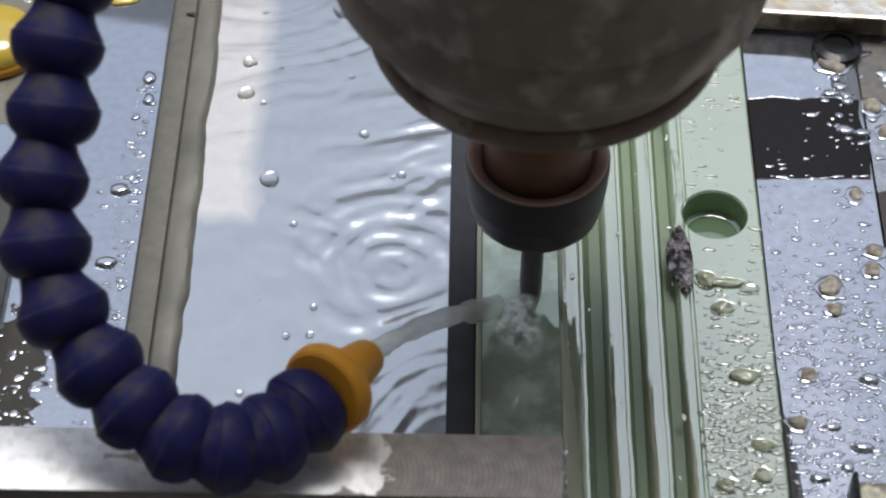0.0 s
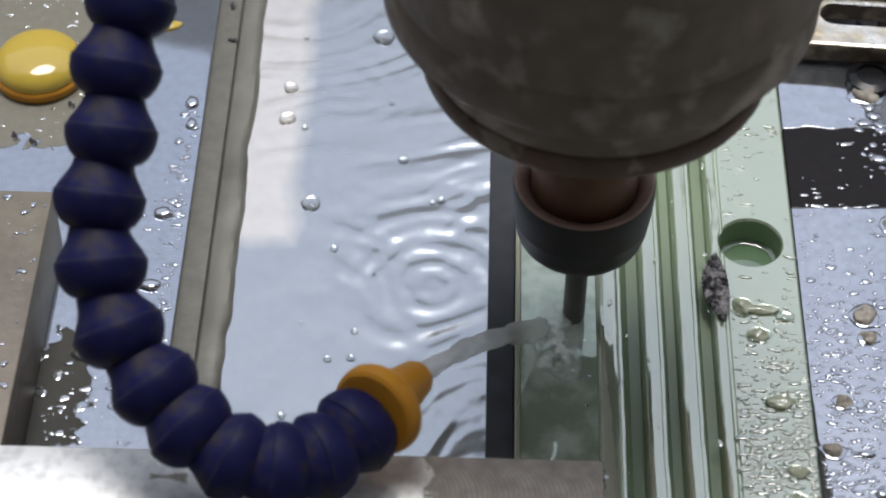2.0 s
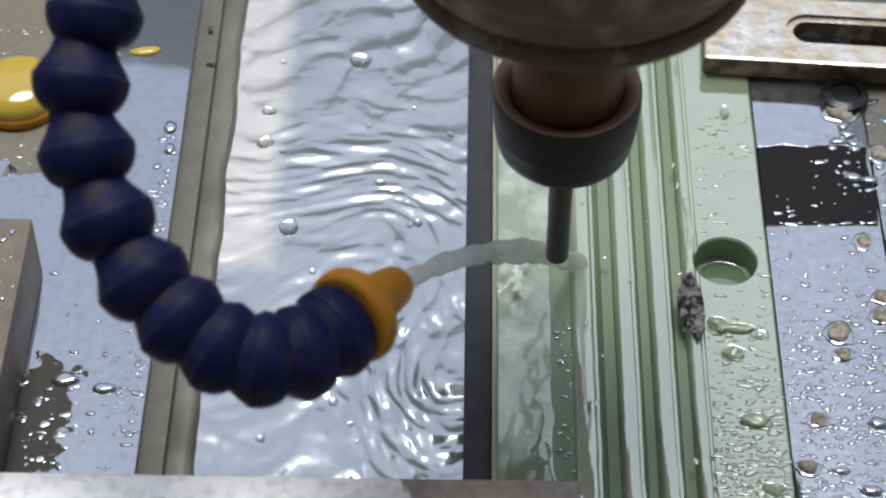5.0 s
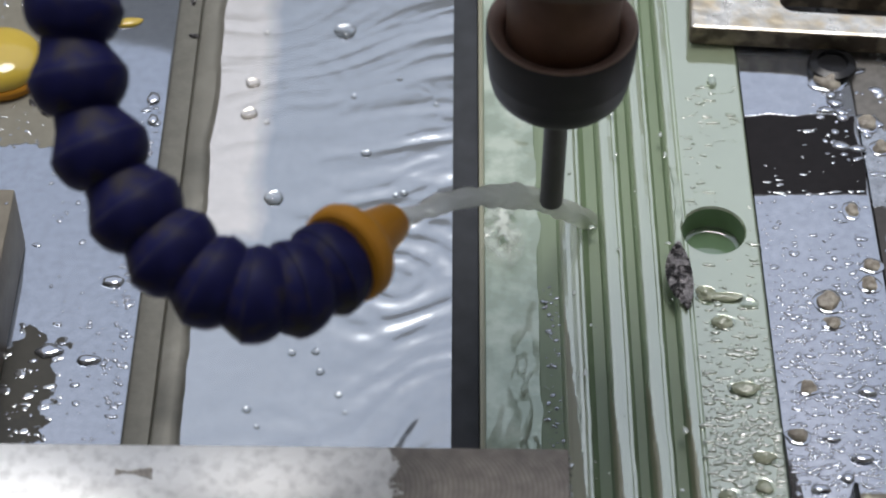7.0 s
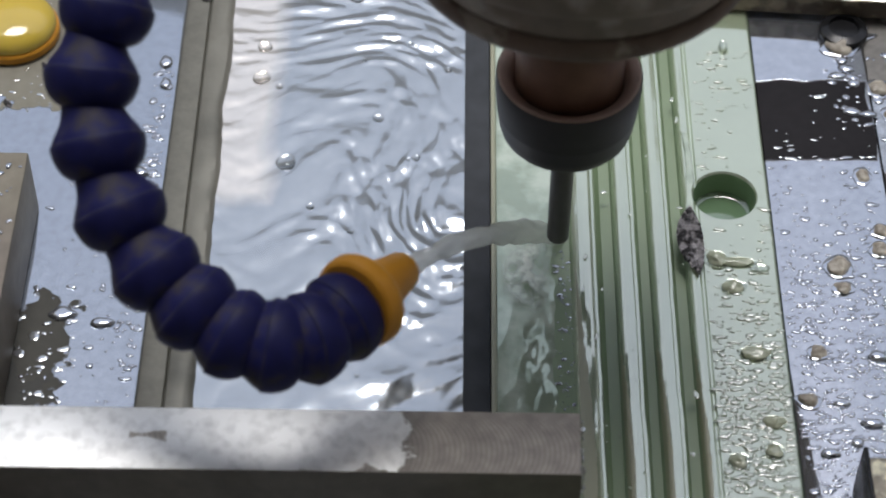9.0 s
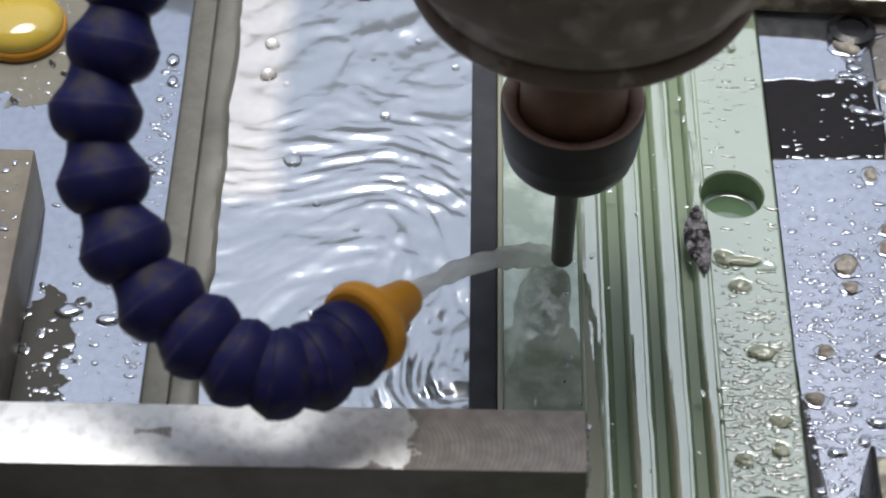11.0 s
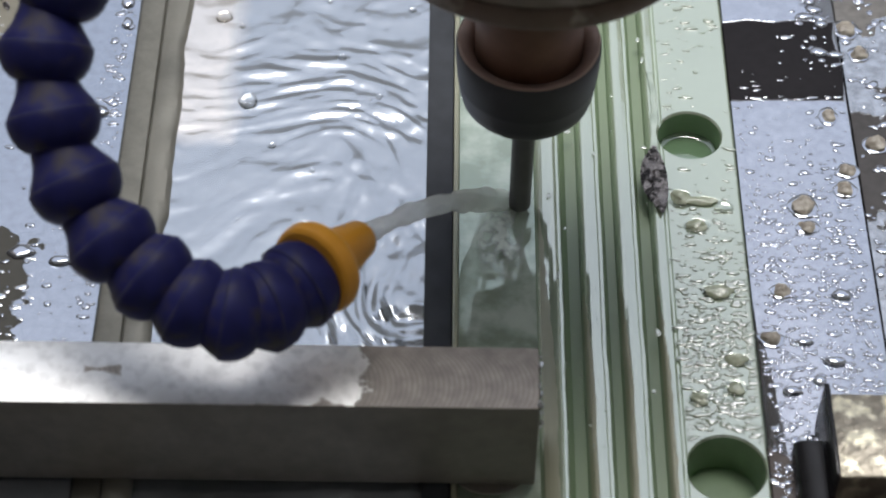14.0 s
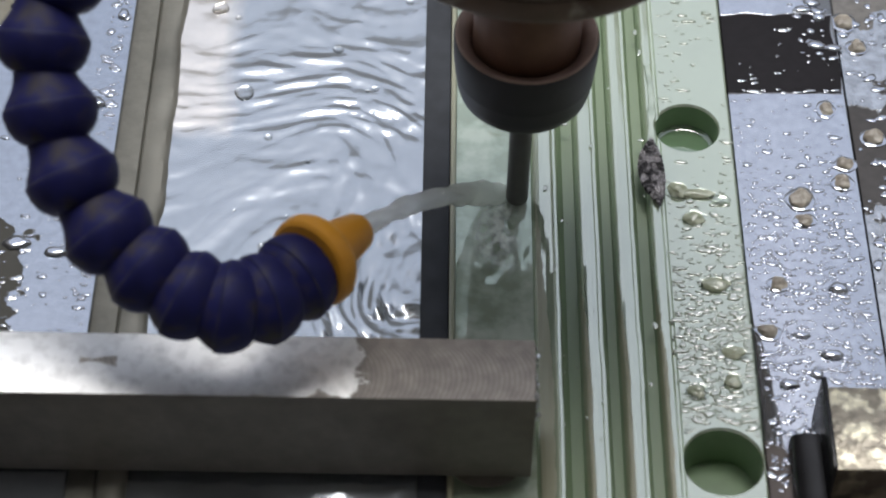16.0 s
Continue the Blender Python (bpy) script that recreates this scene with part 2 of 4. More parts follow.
def dull_shaded_ribs(m, first=0.0306, pitch=0.00865):
    """Olive resin painted on the ribs' shoulders, where the sky's reflection ends: a ragged band that widens towards
    the front.
    """
    n, li = m.node_tree.nodes, m.node_tree.links
    p = n["Principled BSDF"]

    def calc(op, a, b=None):
        k = n.new("ShaderNodeMath")
        k.operation = op
        for i, v in enumerate((a, b)):
            if isinstance(v, (int, float)):
                k.inputs[i].default_value = v
            elif v is not None:
                li.new(v, k.inputs[i])
        return k.outputs[0]

    co, sep = n.new("ShaderNodeTexCoord"), n.new("ShaderNodeSeparateXYZ")
    ragged = n.new("ShaderNodeTexNoise")
    ragged.inputs["Scale"].default_value, ragged.inputs["Detail"].default_value = 260, 5
    li.new(co.outputs["Object"], sep.inputs[0])
    li.new(co.outputs["Object"], ragged.inputs[0])
    x, y = sep.outputs[0], sep.outputs[1]
    across = calc("MULTIPLY", calc("FRACT", calc("DIVIDE", calc("SUBTRACT", x, first - 0.0012), pitch)), pitch)
    reach = calc("MINIMUM", calc("MULTIPLY", calc("MAXIMUM", calc("SUBTRACT", -0.012, y), 0.0), 0.055), 0.0031)
    edge = calc("ADD", calc("SUBTRACT", reach, across), calc("MULTIPLY", calc("SUBTRACT", ragged.outputs[0], 0.52), 0.0016))
    mask = n.new("ShaderNodeMapRange")
    mask.inputs["From Min"].default_value, mask.inputs["From Max"].default_value = -0.00008, 0.00008
    li.new(edge, mask.inputs[0])
    ribs = calc("MULTIPLY", calc("LESS_THAN", x, 0.0602), calc("GREATER_THAN", x, first - 0.0012))
    matte = calc("MULTIPLY", calc("MULTIPLY", mask.outputs[0], ribs), calc("MULTIPLY", calc("LESS_THAN", y, -0.016), calc("GREATER_THAN", sep.outputs[2], -0.003)))
    # Groove floors: unfilmed green, darkened for their shade; the channel shares the tone.
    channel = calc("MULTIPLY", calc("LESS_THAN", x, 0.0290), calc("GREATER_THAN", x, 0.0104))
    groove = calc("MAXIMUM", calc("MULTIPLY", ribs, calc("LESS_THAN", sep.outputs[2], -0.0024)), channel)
    matte = calc("MAXIMUM", matte, calc("LESS_THAN", x, 0.0104))
    for factor, tone in ((matte, (0.36, 0.355, 0.245, 1)), (groove, (0.20, 0.275, 0.155, 1))):
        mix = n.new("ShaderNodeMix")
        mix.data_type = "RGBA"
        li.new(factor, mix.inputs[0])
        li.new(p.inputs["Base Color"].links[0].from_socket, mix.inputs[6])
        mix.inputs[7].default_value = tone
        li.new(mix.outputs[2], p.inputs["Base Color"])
    matte = calc("MAXIMUM", matte, groove)
    li.new(calc("ADD", calc("MULTIPLY", matte, 0.35), 0.07), p.inputs["Roughness"])
    li.new(calc("SUBTRACT", 4.9, calc("MULTIPLY", matte, 2.9)), p.inputs["IOR"])


dull_shaded_ribs(GREEN)
MILKY = material("milky coolant", (0.36, 0.42, 0.32), 0.06, 0.0, ior=2.8, vary=0.14, scale=90, second=(0.58, 0.64, 0.54), mix_scale=90)
MILKY.node_tree.nodes["Principled BSDF"].inputs["Specular Tint"].default_value = (0.85, 1.0, 0.9, 1)
GREEN_DROP = material("coolant over green resin", (0.42, 0.50, 0.36), 0.1, 0.0, ior=4.6, vary=0.06, scale=200)
GREEN_RAW = material("milled green resin", (0.24, 0.34, 0.205), 0.35, 0.0, ior=1.6, vary=0.12, scale=200)
PUDDLE = material("coolant in a board hole", (0.17, 0.27, 0.16), 0.05, 0.0, ior=2.3, vary=0.1, scale=90)
ALU_DIRTY = material("stained aluminium", (0.235, 0.205, 0.175), 0.5, 0.35, vary=0.15, scale=200, second=(0.3, 0.27, 0.22), bump=0.15, bump_scale=400)
SPINDLE_GREY = material("oxidised spindle steel", (0.20, 0.165, 0.138), 0.6, 0.15, vary=0.24, scale=120, second=(0.42, 0.38, 0.34), mix_scale=70, mix_edge=(0.54, 0.66), bump=0.2, bump_scale=300)
FLANGE = material("dark rusty ring", (0.13, 0.09, 0.068), 0.55, 0.2, vary=0.25, scale=150, second=(0.27, 0.235, 0.2), mix_scale=70, mix_edge=(0.56, 0.62), bump=0.25, bump_scale=300)
RUST = material("rusty brown steel", (0.17, 0.092, 0.062), 0.5, 0.3, vary=0.2, scale=150, second=(0.09, 0.05, 0.035))
NUT_BLACK = material("blackened steel nut", (0.046, 0.044, 0.049), 0.5, 0.15, vary=0.1, scale=200)
TOOL_GREY = material("carbide", (0.15, 0.145, 0.145), 0.5, 0.4, vary=0.1, scale=300)
HOSE_BLUE = material("navy plastic", (0.008, 0.009, 0.078), 0.6, 0.0, ior=1.36, vary=0.3, scale=150, second=(0.036, 0.031, 0.038), mix_scale=170, mix_edge=(0.5, 0.7), bump=0.12, bump_scale=400)
HOSE_RIM = material("worn navy rim", (0.013, 0.014, 0.060), 0.55, 0.0, ior=1.36, vary=0.3, scale=200, second=(0.04, 0.036, 0.05), mix_scale=140, mix_edge=(0.48, 0.62))
YELLOW = material("amber plastic", (0.60, 0.27, 0.025), 0.4, 0.0, vary=0.08, scale=150)
YELLOW_CAP = material("yellow gloss cap", (0.72, 0.52, 0.08), 0.08, 0.0, ior=1.8, vary=0.05)
ROOM_WALL = material("workshop plaster", (0.72, 0.70, 0.66), 0.9, vary=0.08, scale=4, mix_scale=1.5)
CONCRETE = material("workshop concrete", (0.29, 0.28, 0.265), 0.85, vary=0.12, scale=8, mix_scale=2)


# ---- mesh helpers ----
def mesh_of(name, bm, mat, smooth=True):
    me = bpy.data.meshes.new(name)
    bm.normal_update()
    bm.to_mesh(me)
    bm.free()
    me.materials.append(mat)
    if smooth:
        for p in me.polygons:
            p.use_smooth = True
        me.set_sharp_from_angle(angle=radians(35))
    return me


def part(name, bm, mat, parent, label="", smooth=True):
    ob = new(name, mesh_of(name, bm, mat, smooth))
    ob.parent = parent
    if label:
        tagged(ob, label)
    return ob


def thing(name, bm, mat, label, category, kind="", group="", smooth=True):
    return tagged(new(name, mesh_of(name, bm, mat, smooth)), label, category, group, kind)


def empty(name, m, label, category, group="", kind=""):
    ob = new(name)
    ob.matrix_world = m
    ob.empty_display_size = 0.01
    return tagged(ob, label, category, group, kind)


def box(x0, x1, y0, y1, z0, z1, bevel=0.0, segs=2, m=None):
    bm = bmesh.new()
    bmesh.ops.create_cube(bm, size=1)
    for v in bm.verts:
        v.co = Vector(((x0 + x1) / 2 + v.co.x * (x1 - x0), (y0 + y1) / 2 + v.co.y * (y1 - y0), (z0 + z1) / 2 + v.co.z * (z1 - z0)))
    if bevel:
        bmesh.ops.bevel(bm, geom=bm.edges[:], offset=bevel, segments=segs, affect="EDGES", profile=0.5)
    if m:
        bm.transform(m)
    return bm


def lathe(profile, n=64, m=None, caps=True):
    """Turned form from (radius, height) pairs."""
    bm = bmesh.new()
    rings = []
    for r, z in profile:
        rings.append([bm.verts.new((max(r, 1e-5) * math.cos(2 * math.pi * i / n), max(r, 1e-5) * math.sin(2 * math.pi * i / n), z)) for i in range(n)])
    for a, b in zip(rings, rings[1:]):
        for i in range(n):
            bm.faces.new((a[i], a[(i + 1) % n], b[(i + 1) % n], b[i]))
    if caps:
        bm.faces.new(rings[0][::-1])
        bm.faces.new(rings[-1])
    bmesh.ops.recalc_face_normals(bm, faces=bm.faces[:])
    if m:
        bm.transform(m)
    return bm


def extrude_profile(points, y0, y1, steps=1):
    """Closed cross-section (x, z) drawn out along y."""
    bm = bmesh.new()
    rows = [[bm.verts.new((x, y0 + (y1 - y0) * k / steps, z)) for x, z in points] for k in range(steps + 1)]
    n = len(points)
    for a, b in zip(rows, rows[1:]):
        for i in range(n):
            bm.faces.new((a[i], a[(i + 1) % n], b[(i + 1) % n], b[i]))
    bm.faces.new(rows[0])
    bm.faces.new(rows[-1][::-1])
    bmesh.ops.recalc_face_normals(bm, faces=bm.faces[:])
    return bm


MM = 0.001


# ---- unseen workshop round the machine ----
def room():
    thing("floor", box(-3, 3, -3, 2.6, -1.0, -0.9), CONCRETE, "grey concrete workshop floor", "floor", "structure")
    thing("wall_south", box(-3, 3, -3.1, -3, -0.9, 2.4), ROOM_WALL, "dim plastered wall behind the machine operator", "wall", "structure")
    thing("wall_west", box(-3.1, -3, -3, 2.6, -0.9, 2.4), ROOM_WALL, "dim plastered side wall", "wall", "structure")
    thing("wall_east", box(3, 3.1, -3, 2.6, -0.9, 2.4), ROOM_WALL, "dim plastered side wall", "wall", "structure")
    # Out of view; its height is set so that ripples mirror something dark.
    thing("wall_north", box(-3, 3, 2.6, 2.7, -0.9, 2.02), ROOM_WALL, "unseen low plastered wall under an assumed open front, placed to darken reflections", "wall", "structure")
    # Out of view; its front edge is set to hold back light from overhead.
    thing("ceiling", box(-3, 3, -3, 0.1, 2.4, 2.5), ROOM_WALL, "unseen plain ceiling placed to darken the zenith", "ceiling", "structure")
    thing("ground", box(-40, 40, 2.7, 80, -1.0, -0.95), CONCRETE, "grey paved yard outside the workshop", "ground", "structure")


room()


# ---- machine table and plates ----
def plates():
    thing("machine_base", box(-0.28, 0.28, -0.28, 0.33, -0.9, -0.06, 0.01), SPINDLE_GREY, "grey cast machine base under the table", "machine base", "structure", smooth=False)
    thing("machine_table", box(-0.3, 0.3, -0.3, 0.35, -0.06, -0.016, 0.002), ALU_DIRTY, "stained aluminium machine table under the work", "machine table", "structure", smooth=False)
    thing("left_plate", box(-0.2, -0.07305, -0.2, 0.25, -0.0155, 0.0, 0.0004), LEFT_WET, "wet dark metal plate mirroring the sky", "metal plate")
    e = empty("edge_strip", pose(0, 0, 0), "grey metal edging strip with a raised rounded lip", "edging strip")
    pts = [(-73.0, -15.5), (-73.0, -1.7), (-72.7, -1.5), (-67.2, -1.5), (-66.9, -1.8), (-66.9, -15.5)]
    part("ledge", extrude_profile([(x * MM, z * MM) for x, z in pts], -0.2, 0.25), DRY_GREY, e, "dull grey flat ledge")
    pts = [(-66.7, -15.5), (-66.7, -1.4), (-66.0, -0.3), (-64.6, 0.2), (-62.5, 0.4), (-60.9, 0.2), (-60.0, -0.6), (-59.6, -2.0), (-59.6, -15.5)]
    form = extrude_profile([(x * MM, z * MM) for x, z in pts], -0.2, 0.25, 220)
    for v in form.verts:
        if v.co.x > -0.0612:
            v.co.x += 0.0011 * noise.noise(Vector((2.5, v.co.y * 55, 0.5))) + 0.0005 * noise.noise(Vector((7.5, v.co.y * 190, 3.5)))
        elif v.co.z > -0.003:
            v.co.z += 0.0001 * noise.noise(Vector((v.co.x * 300, v.co.y * 120, 2.5)))
    part("lip", form, LIP_GREY, e, "paler raised lip")
    thing("pocket_plate", box(-0.0592, 0.0088, -0.2, 0.25, -0.0155, -0.003), DRY_GREY, "grey metal pocket floor under coolant", "metal plate")
    # Slab added in place of a dark reflection along the water's edge.
    thing("dark_strip", box(0.0024, 0.0088, -0.2, 0.25, -0.003, -0.0008, 0.0003), DARK_REFLECTION, "dark slate-grey strip standing in for a reflection along the coolant pocket", "strip")
    # green board with its milled ribs
    pts = [(9.0, -15.5), (9.0, -0.1), (9.4, 0.0), (10.0, -0.1), (10.8, -4.2), (22.4, -3.4), (23.4, -2.5), (24.5, -2.3), (28.2, -2.0), (29.6, -0.9), (30.4, -0.5), (31.4, -0.2), (32.4, 0.0), (33.1, 0.0), (33.5, -0.3), (33.9, -1.5), (34.5, -1.6), (36.3, -4.0), (39.0, -4.0),
           (39.9, -0.5), (40.3, 0.0), (41.0, 0.1), (42.2, -0.1), (43.2, -0.4), (43.6, -1.4), (44.3, -1.5), (45.5, -4.0), (47.6, -4.0), (48.5, -0.5), (48.9, 0.0), (49.6, 0.1), (50.8, -0.1), (51.8, -0.4), (52.2, -1.4), (52.9, -1.5),
           (54.0, -4.0), (56.4, -4.0), (57.2, -0.4), (57.6, 0.1), (58.2, 0.15), (59.4, -0.1), (59.9, -0.6), (60.4, -0.6), (60.7, 0), (77.7, 0), (78.2, -0.5), (78.2, -15.5)]
    form = extrude_profile([(x * MM, z * MM) for x, z in pts], -0.2, 0.25, 150)
    for v in form.verts:  # worn, slightly uneven rib edges
        if 0.0295 < v.co.x < 0.0585 and v.co.z > -0.003:
            k = 1.0 if v.co.y < -0.02 else 0.45
            v.co.z += k * 0.00016 * noise.noise(Vector((v.co.x * 150, v.co.y * 110, 1.5)))
            v.co.x += k * 0.00022 * noise.noise(Vector((v.co.x * 150, v.co.y * 140, 5.5)))
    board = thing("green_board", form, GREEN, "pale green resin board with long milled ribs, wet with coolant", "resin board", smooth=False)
    for cx, cy, r, deep in ((67.3, 7.3, 7.8, 12), (69.0, -92.5, 8.6, 12)):
        cutter = new("cutter", mesh_of("cutter", lathe([(r * MM * k, z * MM) for k, z in ((1, -deep), (1, -0.6), (1.05, 0.01), (1.06, 5))], 64, Matrix.Translation((cx * MM, cy * MM, 0))), GREEN, False))
        mod = board.modifiers.new("hole", "BOOLEAN")
        mod.object, mod.operation, mod.solver = cutter, "DIFFERENCE", "EXACT"
        bpy.context.view_layer.update()
        cutme = bpy.data.meshes.new_from_object(board.evaluated_get(bpy.context.evaluated_depsgraph_get()))
        board.modifiers.clear()
        board.data = cutme
        bpy.data.objects.remove(cutter)
    board.data.materials.append(GREEN_RAW)
    for f in board.data.polygons:  # raw walls of the two holes
        for cx, cy, r in ((67.3, 7.3, 7.9), (69.0, -92.5, 8.7)):
            if math.hypot(f.center.x / MM - cx, f.center.y / MM - cy) < r and f.center.z < -0.0003:
                f.material_index = 1
    for cx, cy, r, z in ((67.3, 7.3, 7.75, -8.0),):
        prof = [(0, -0.5), (r, -0.5), (r, 0.9), (r * 0.93, 0.35), (r * 0.8, 0.1), (r * 0.5, 0.0), (0, 0)]
        ob = thing("hole_puddle", lathe([(a * MM, b * MM) for a, b in prof], 48), PUDDLE, "shallow coolant puddle in a round board hole", "puddle", "structure")
        ob.matrix_world = pose(cx * MM, cy * MM, z * MM)
    thing("right_plate", box(0.0786, 0.108, -0.2, 0.25, -0.0155, -0.0008, 0.0004), RIGHT_WET, "wet dark metal plate beaded with coolant drops", "metal plate")
    thing("outer_plate", box(0.1085, 0.2, -0.2, 0.25, -0.0155, -0.0015, 0.0004), OUTER_WET, "dull wet outer plate covered in drops", "metal plate")


plates()


# Rings on the water: centre, pitch, reach, height.
RINGS = [(-0.010, -0.012, 0.0060, 0.016, 0.00035), (-0.036, 0.058, 0.0055, 0.012, 0.00022)]


def water_sheet():
    """One long sheet: calm towards the front, choppy further back; it runs towards the front as the pocket fills."""
    bm = bmesh.new()
    bmesh.ops.create_grid(bm, x_segments=150, y_segments=1000, size=0.5)
    for v in bm.verts:
        x, y = -0.062 + (v.co.x + 0.5) * 0.0643, 0.10 + v.co.y * 0.76
        rough = 0.5 + 0.5 * math.tanh((y - 0.115) / 0.012)
        warp = 5 * noise.noise(Vector((x * 25, y * 18, 7.7)))
        q = Vector((x * 45 + warp, y * 170 + warp * 1.4 + 0.8 * math.sin(x * 70), 0.3))
        calm = 0.5 + 0.5 * math.tanh(5 * (noise.noise(Vector((x * 22, y * 16, 3.1))) + 0.15 + 0.35 * rough))
        edge = 0.62 + 0.42 * math.tanh(4 * (x + 0.03) / 0.04)
        edge += (0.9 - edge) * 0.55 * rough
        z = (0.62 - 0.3 * rough) * (0.0009 * noise.noise(q) + 0.00030 * noise.noise(q * 2.1)) + 0.00006 * noise.noise(Vector((x * 500, y * 500, 1)))
        p = Vector((x * 120 + warp * 0.9, y * 185 + warp * 1.3 + 1.5 * noise.noise(Vector((x * 60, y * 60, 3.3))), 4.6))
        z += 1.35 * rough * (0.5 + 1.3 * abs(noise.noise(Vector((x * 40, y * 55, 6.1)))) + 0.9 * math.exp(-((x + 0.012) / 0.02) ** 2 - ((y - 0.172) / 0.03) ** 2)) * (0.00042 * noise.noise(p) + 0.00013 * noise.noise(p * 1.9) + 0.00005 * noise.noise(p * 4.1))
        z += 0.0013 * math.exp(-((y - 0.108) / 0.014) ** 2) * noise.noise(Vector((x * 75 + warp, y * 95, 2.8)))
        for cx, cy, pitch, reach, amp in RINGS:
            d = math.hypot(x - cx, y - cy) + 0.0025 * noise.noise(Vector((x * 90, y * 90, 8)))
            z += amp * math.sin(6.2832 * d / pitch) * math.exp(-d / reach) * min(1, d / pitch)
        edge *= min(1, max(0.12, (y + 0.086) / 0.035))
        v.co = Vector((x, y, -0.0014 + z * edge * (0.38 + 0.62 * calm)))
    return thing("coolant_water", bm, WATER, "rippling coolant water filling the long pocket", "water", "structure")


water = water_sheet()


def channel_water():
    bm = bmesh.new()
    bmesh.ops.create_grid(bm, x_segments=40, y_segments=420, size=0.5)
    for v in bm.verts:
        u, y = v.co.x + 0.5, v.co.y * 0.42
        x = 0.0104 + 0.0181 * u
        wob = noise.noise(Vector((u * 2.5, y * 75, 2.2))) + 0.5 * noise.noise(Vector((u * 6, y * 190, 4.4))) + 0.22 * noise.noise(Vector((u * 11, y * 420, 7.4)))
        v.co = Vector((x, y, -0.0026 + 0.00042 * wob * math.sin(math.pi * u)))
    return thing("channel_coolant", bm, MILKY, "milky green coolant running along the milled channel", "water", "structure")


stream = channel_water()


# ---- clamps ----
def front_bar():
    e = empty("clamp_bar", pose(0, 0, 0), "thick machined aluminium clamp bar, half wet, lying across the plates", "clamp bar")
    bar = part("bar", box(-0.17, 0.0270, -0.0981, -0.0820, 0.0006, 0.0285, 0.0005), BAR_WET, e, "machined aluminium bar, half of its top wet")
    bar.data.materials.append(BAR_SHADED)
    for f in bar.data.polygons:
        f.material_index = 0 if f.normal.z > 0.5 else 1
    bm = lathe([(r * MM, z * MM) for r, z in ((7, -0.4), (7.6, 0), (7.6, 0.5), (0, 0.6))], 40, Matrix.Translation((0.0172, -0.0950, 0)) @ Matrix.Diagonal((1, 0.7, 1, 1)))
    part("foot_pad", bm, BAR_SHADED, e, "dark round pad under the bar's end")
    rnd = random.Random(8)
    bm = bmesh.new()
    for k in range(40):
        c = bmesh.ops.create_icosphere(bm, subdivisions=1, radius=rnd.uniform(0.0002, 0.0007))["verts"]
        o = Vector((0.0271 + rnd.uniform(-0.0003, 0.0006), rnd.uniform(-0.0990, -0.0834), rnd.uniform(0.015, 0.0302)))
        for v in c:
            v.co = Vector((v.co.x * rnd.uniform(0.6, 1.5), v.co.y * rnd.uniform(0.6, 1.6), v.co.z)) + o
    tagged(part("burr", bm, WET_ALU, e, "bright ragged burr on the sawn end"), kind="stuff")


front_bar()


def left_block():
    bm = box(-0.17, -0.1028, -0.0785, 0.0, 0.0004, 0.02, 0.0006)
    thing("metal_block", bm, ALU_DIRTY, "stained aluminium block speckled with drops", "metal block")


left_block()


def two_tone(ob, side):
    ob.data.materials.append(side)
    for f in ob.data.polygons:
        f.material_index = 0 if abs(f.normal.z) > 0.7 else 1


def carve(ob, cutter_bm):
    """Cuts a closed form out of a mesh object."""
    cutter = new("cutter", mesh_of("cutter", cutter_bm, STRAP_SIDE, False))
    cutter.matrix_world = ob.parent.matrix_world if ob.parent else Matrix()
    mod = ob.modifiers.new("cut", "BOOLEAN")
    mod.object, mod.operation, mod.solver = cutter, "DIFFERENCE", "EXACT"
    bpy.context.view_layer.update()
    cutme = bpy.data.meshes.new_from_object(ob.evaluated_get(bpy.context.evaluated_depsgraph_get()))
    ob.modifiers.clear()
    ob.data = cutme
    bpy.data.objects.remove(cutter)


def capsule(s0, s1, c, half, z0, z1):
    n = 16
    ring = [(s0 - half * math.sin(math.pi * k / n), c + half * math.cos(math.pi * k / n)) for k in range(n + 1)]
    ring += [(s1 + half * math.sin(math.pi * k / n), c - half * math.cos(math.pi * k / n)) for k in range(n + 1)]
    bm = bmesh.new()
    low, top = ([bm.verts.new((x, y, z)) for x, y in ring] for z in (z0, z1))
    m = len(ring)
    for i in range(m):
        bm.faces.new((low[i], low[(i + 1) % m], top[(i + 1) % m], top[i]))
    bm.faces.new(low[::-1])
    bm.faces.new(top)
    bmesh.ops.recalc_face_normals(bm, faces=bm.faces[:])
    return bm


def slot_clamp():
    e = empty("strap_clamp", pose(0.0657, 0.0749, 0.0003, 0, 0, -3.6), "worn wet steel strap clamp with a long slot", "strap clamp")
    strap = part("strap", box(0, 0.11, 0, 0.0268, 0, 0.0065, 0.0009), STRAP_TOP, e, "bright worn steel top with rusty edges", smooth=False)
    carve(strap, capsule(0.0285, 0.085, 0.0135, 0.0042, -0.002, 0.02))
    carve(strap, capsule(0.0285, 0.085, 0.0135, 0.0062, 0.0055, 0.02))
    strap.data.materials.clear()
    strap.data.materials.append(STRAP_TOP)
    two_tone(strap, STRAP_SIDE)
    prof = [(0, -1.0), (6.4, -1.0), (6.6, 0.2), (6.2, 1.0), (4.2, 1.6), (4.0, 0.4), (0, 0.4)]
    nut = thing("clamp_nut", lathe([(r * MM, z * MM) for r, z in prof], 40), BLACK_STEEL, "dark round nut under the strap clamp", "nut")
    nut.matrix_world = pose(0.1035, 0.0672, 0.0003)


slot_clamp()


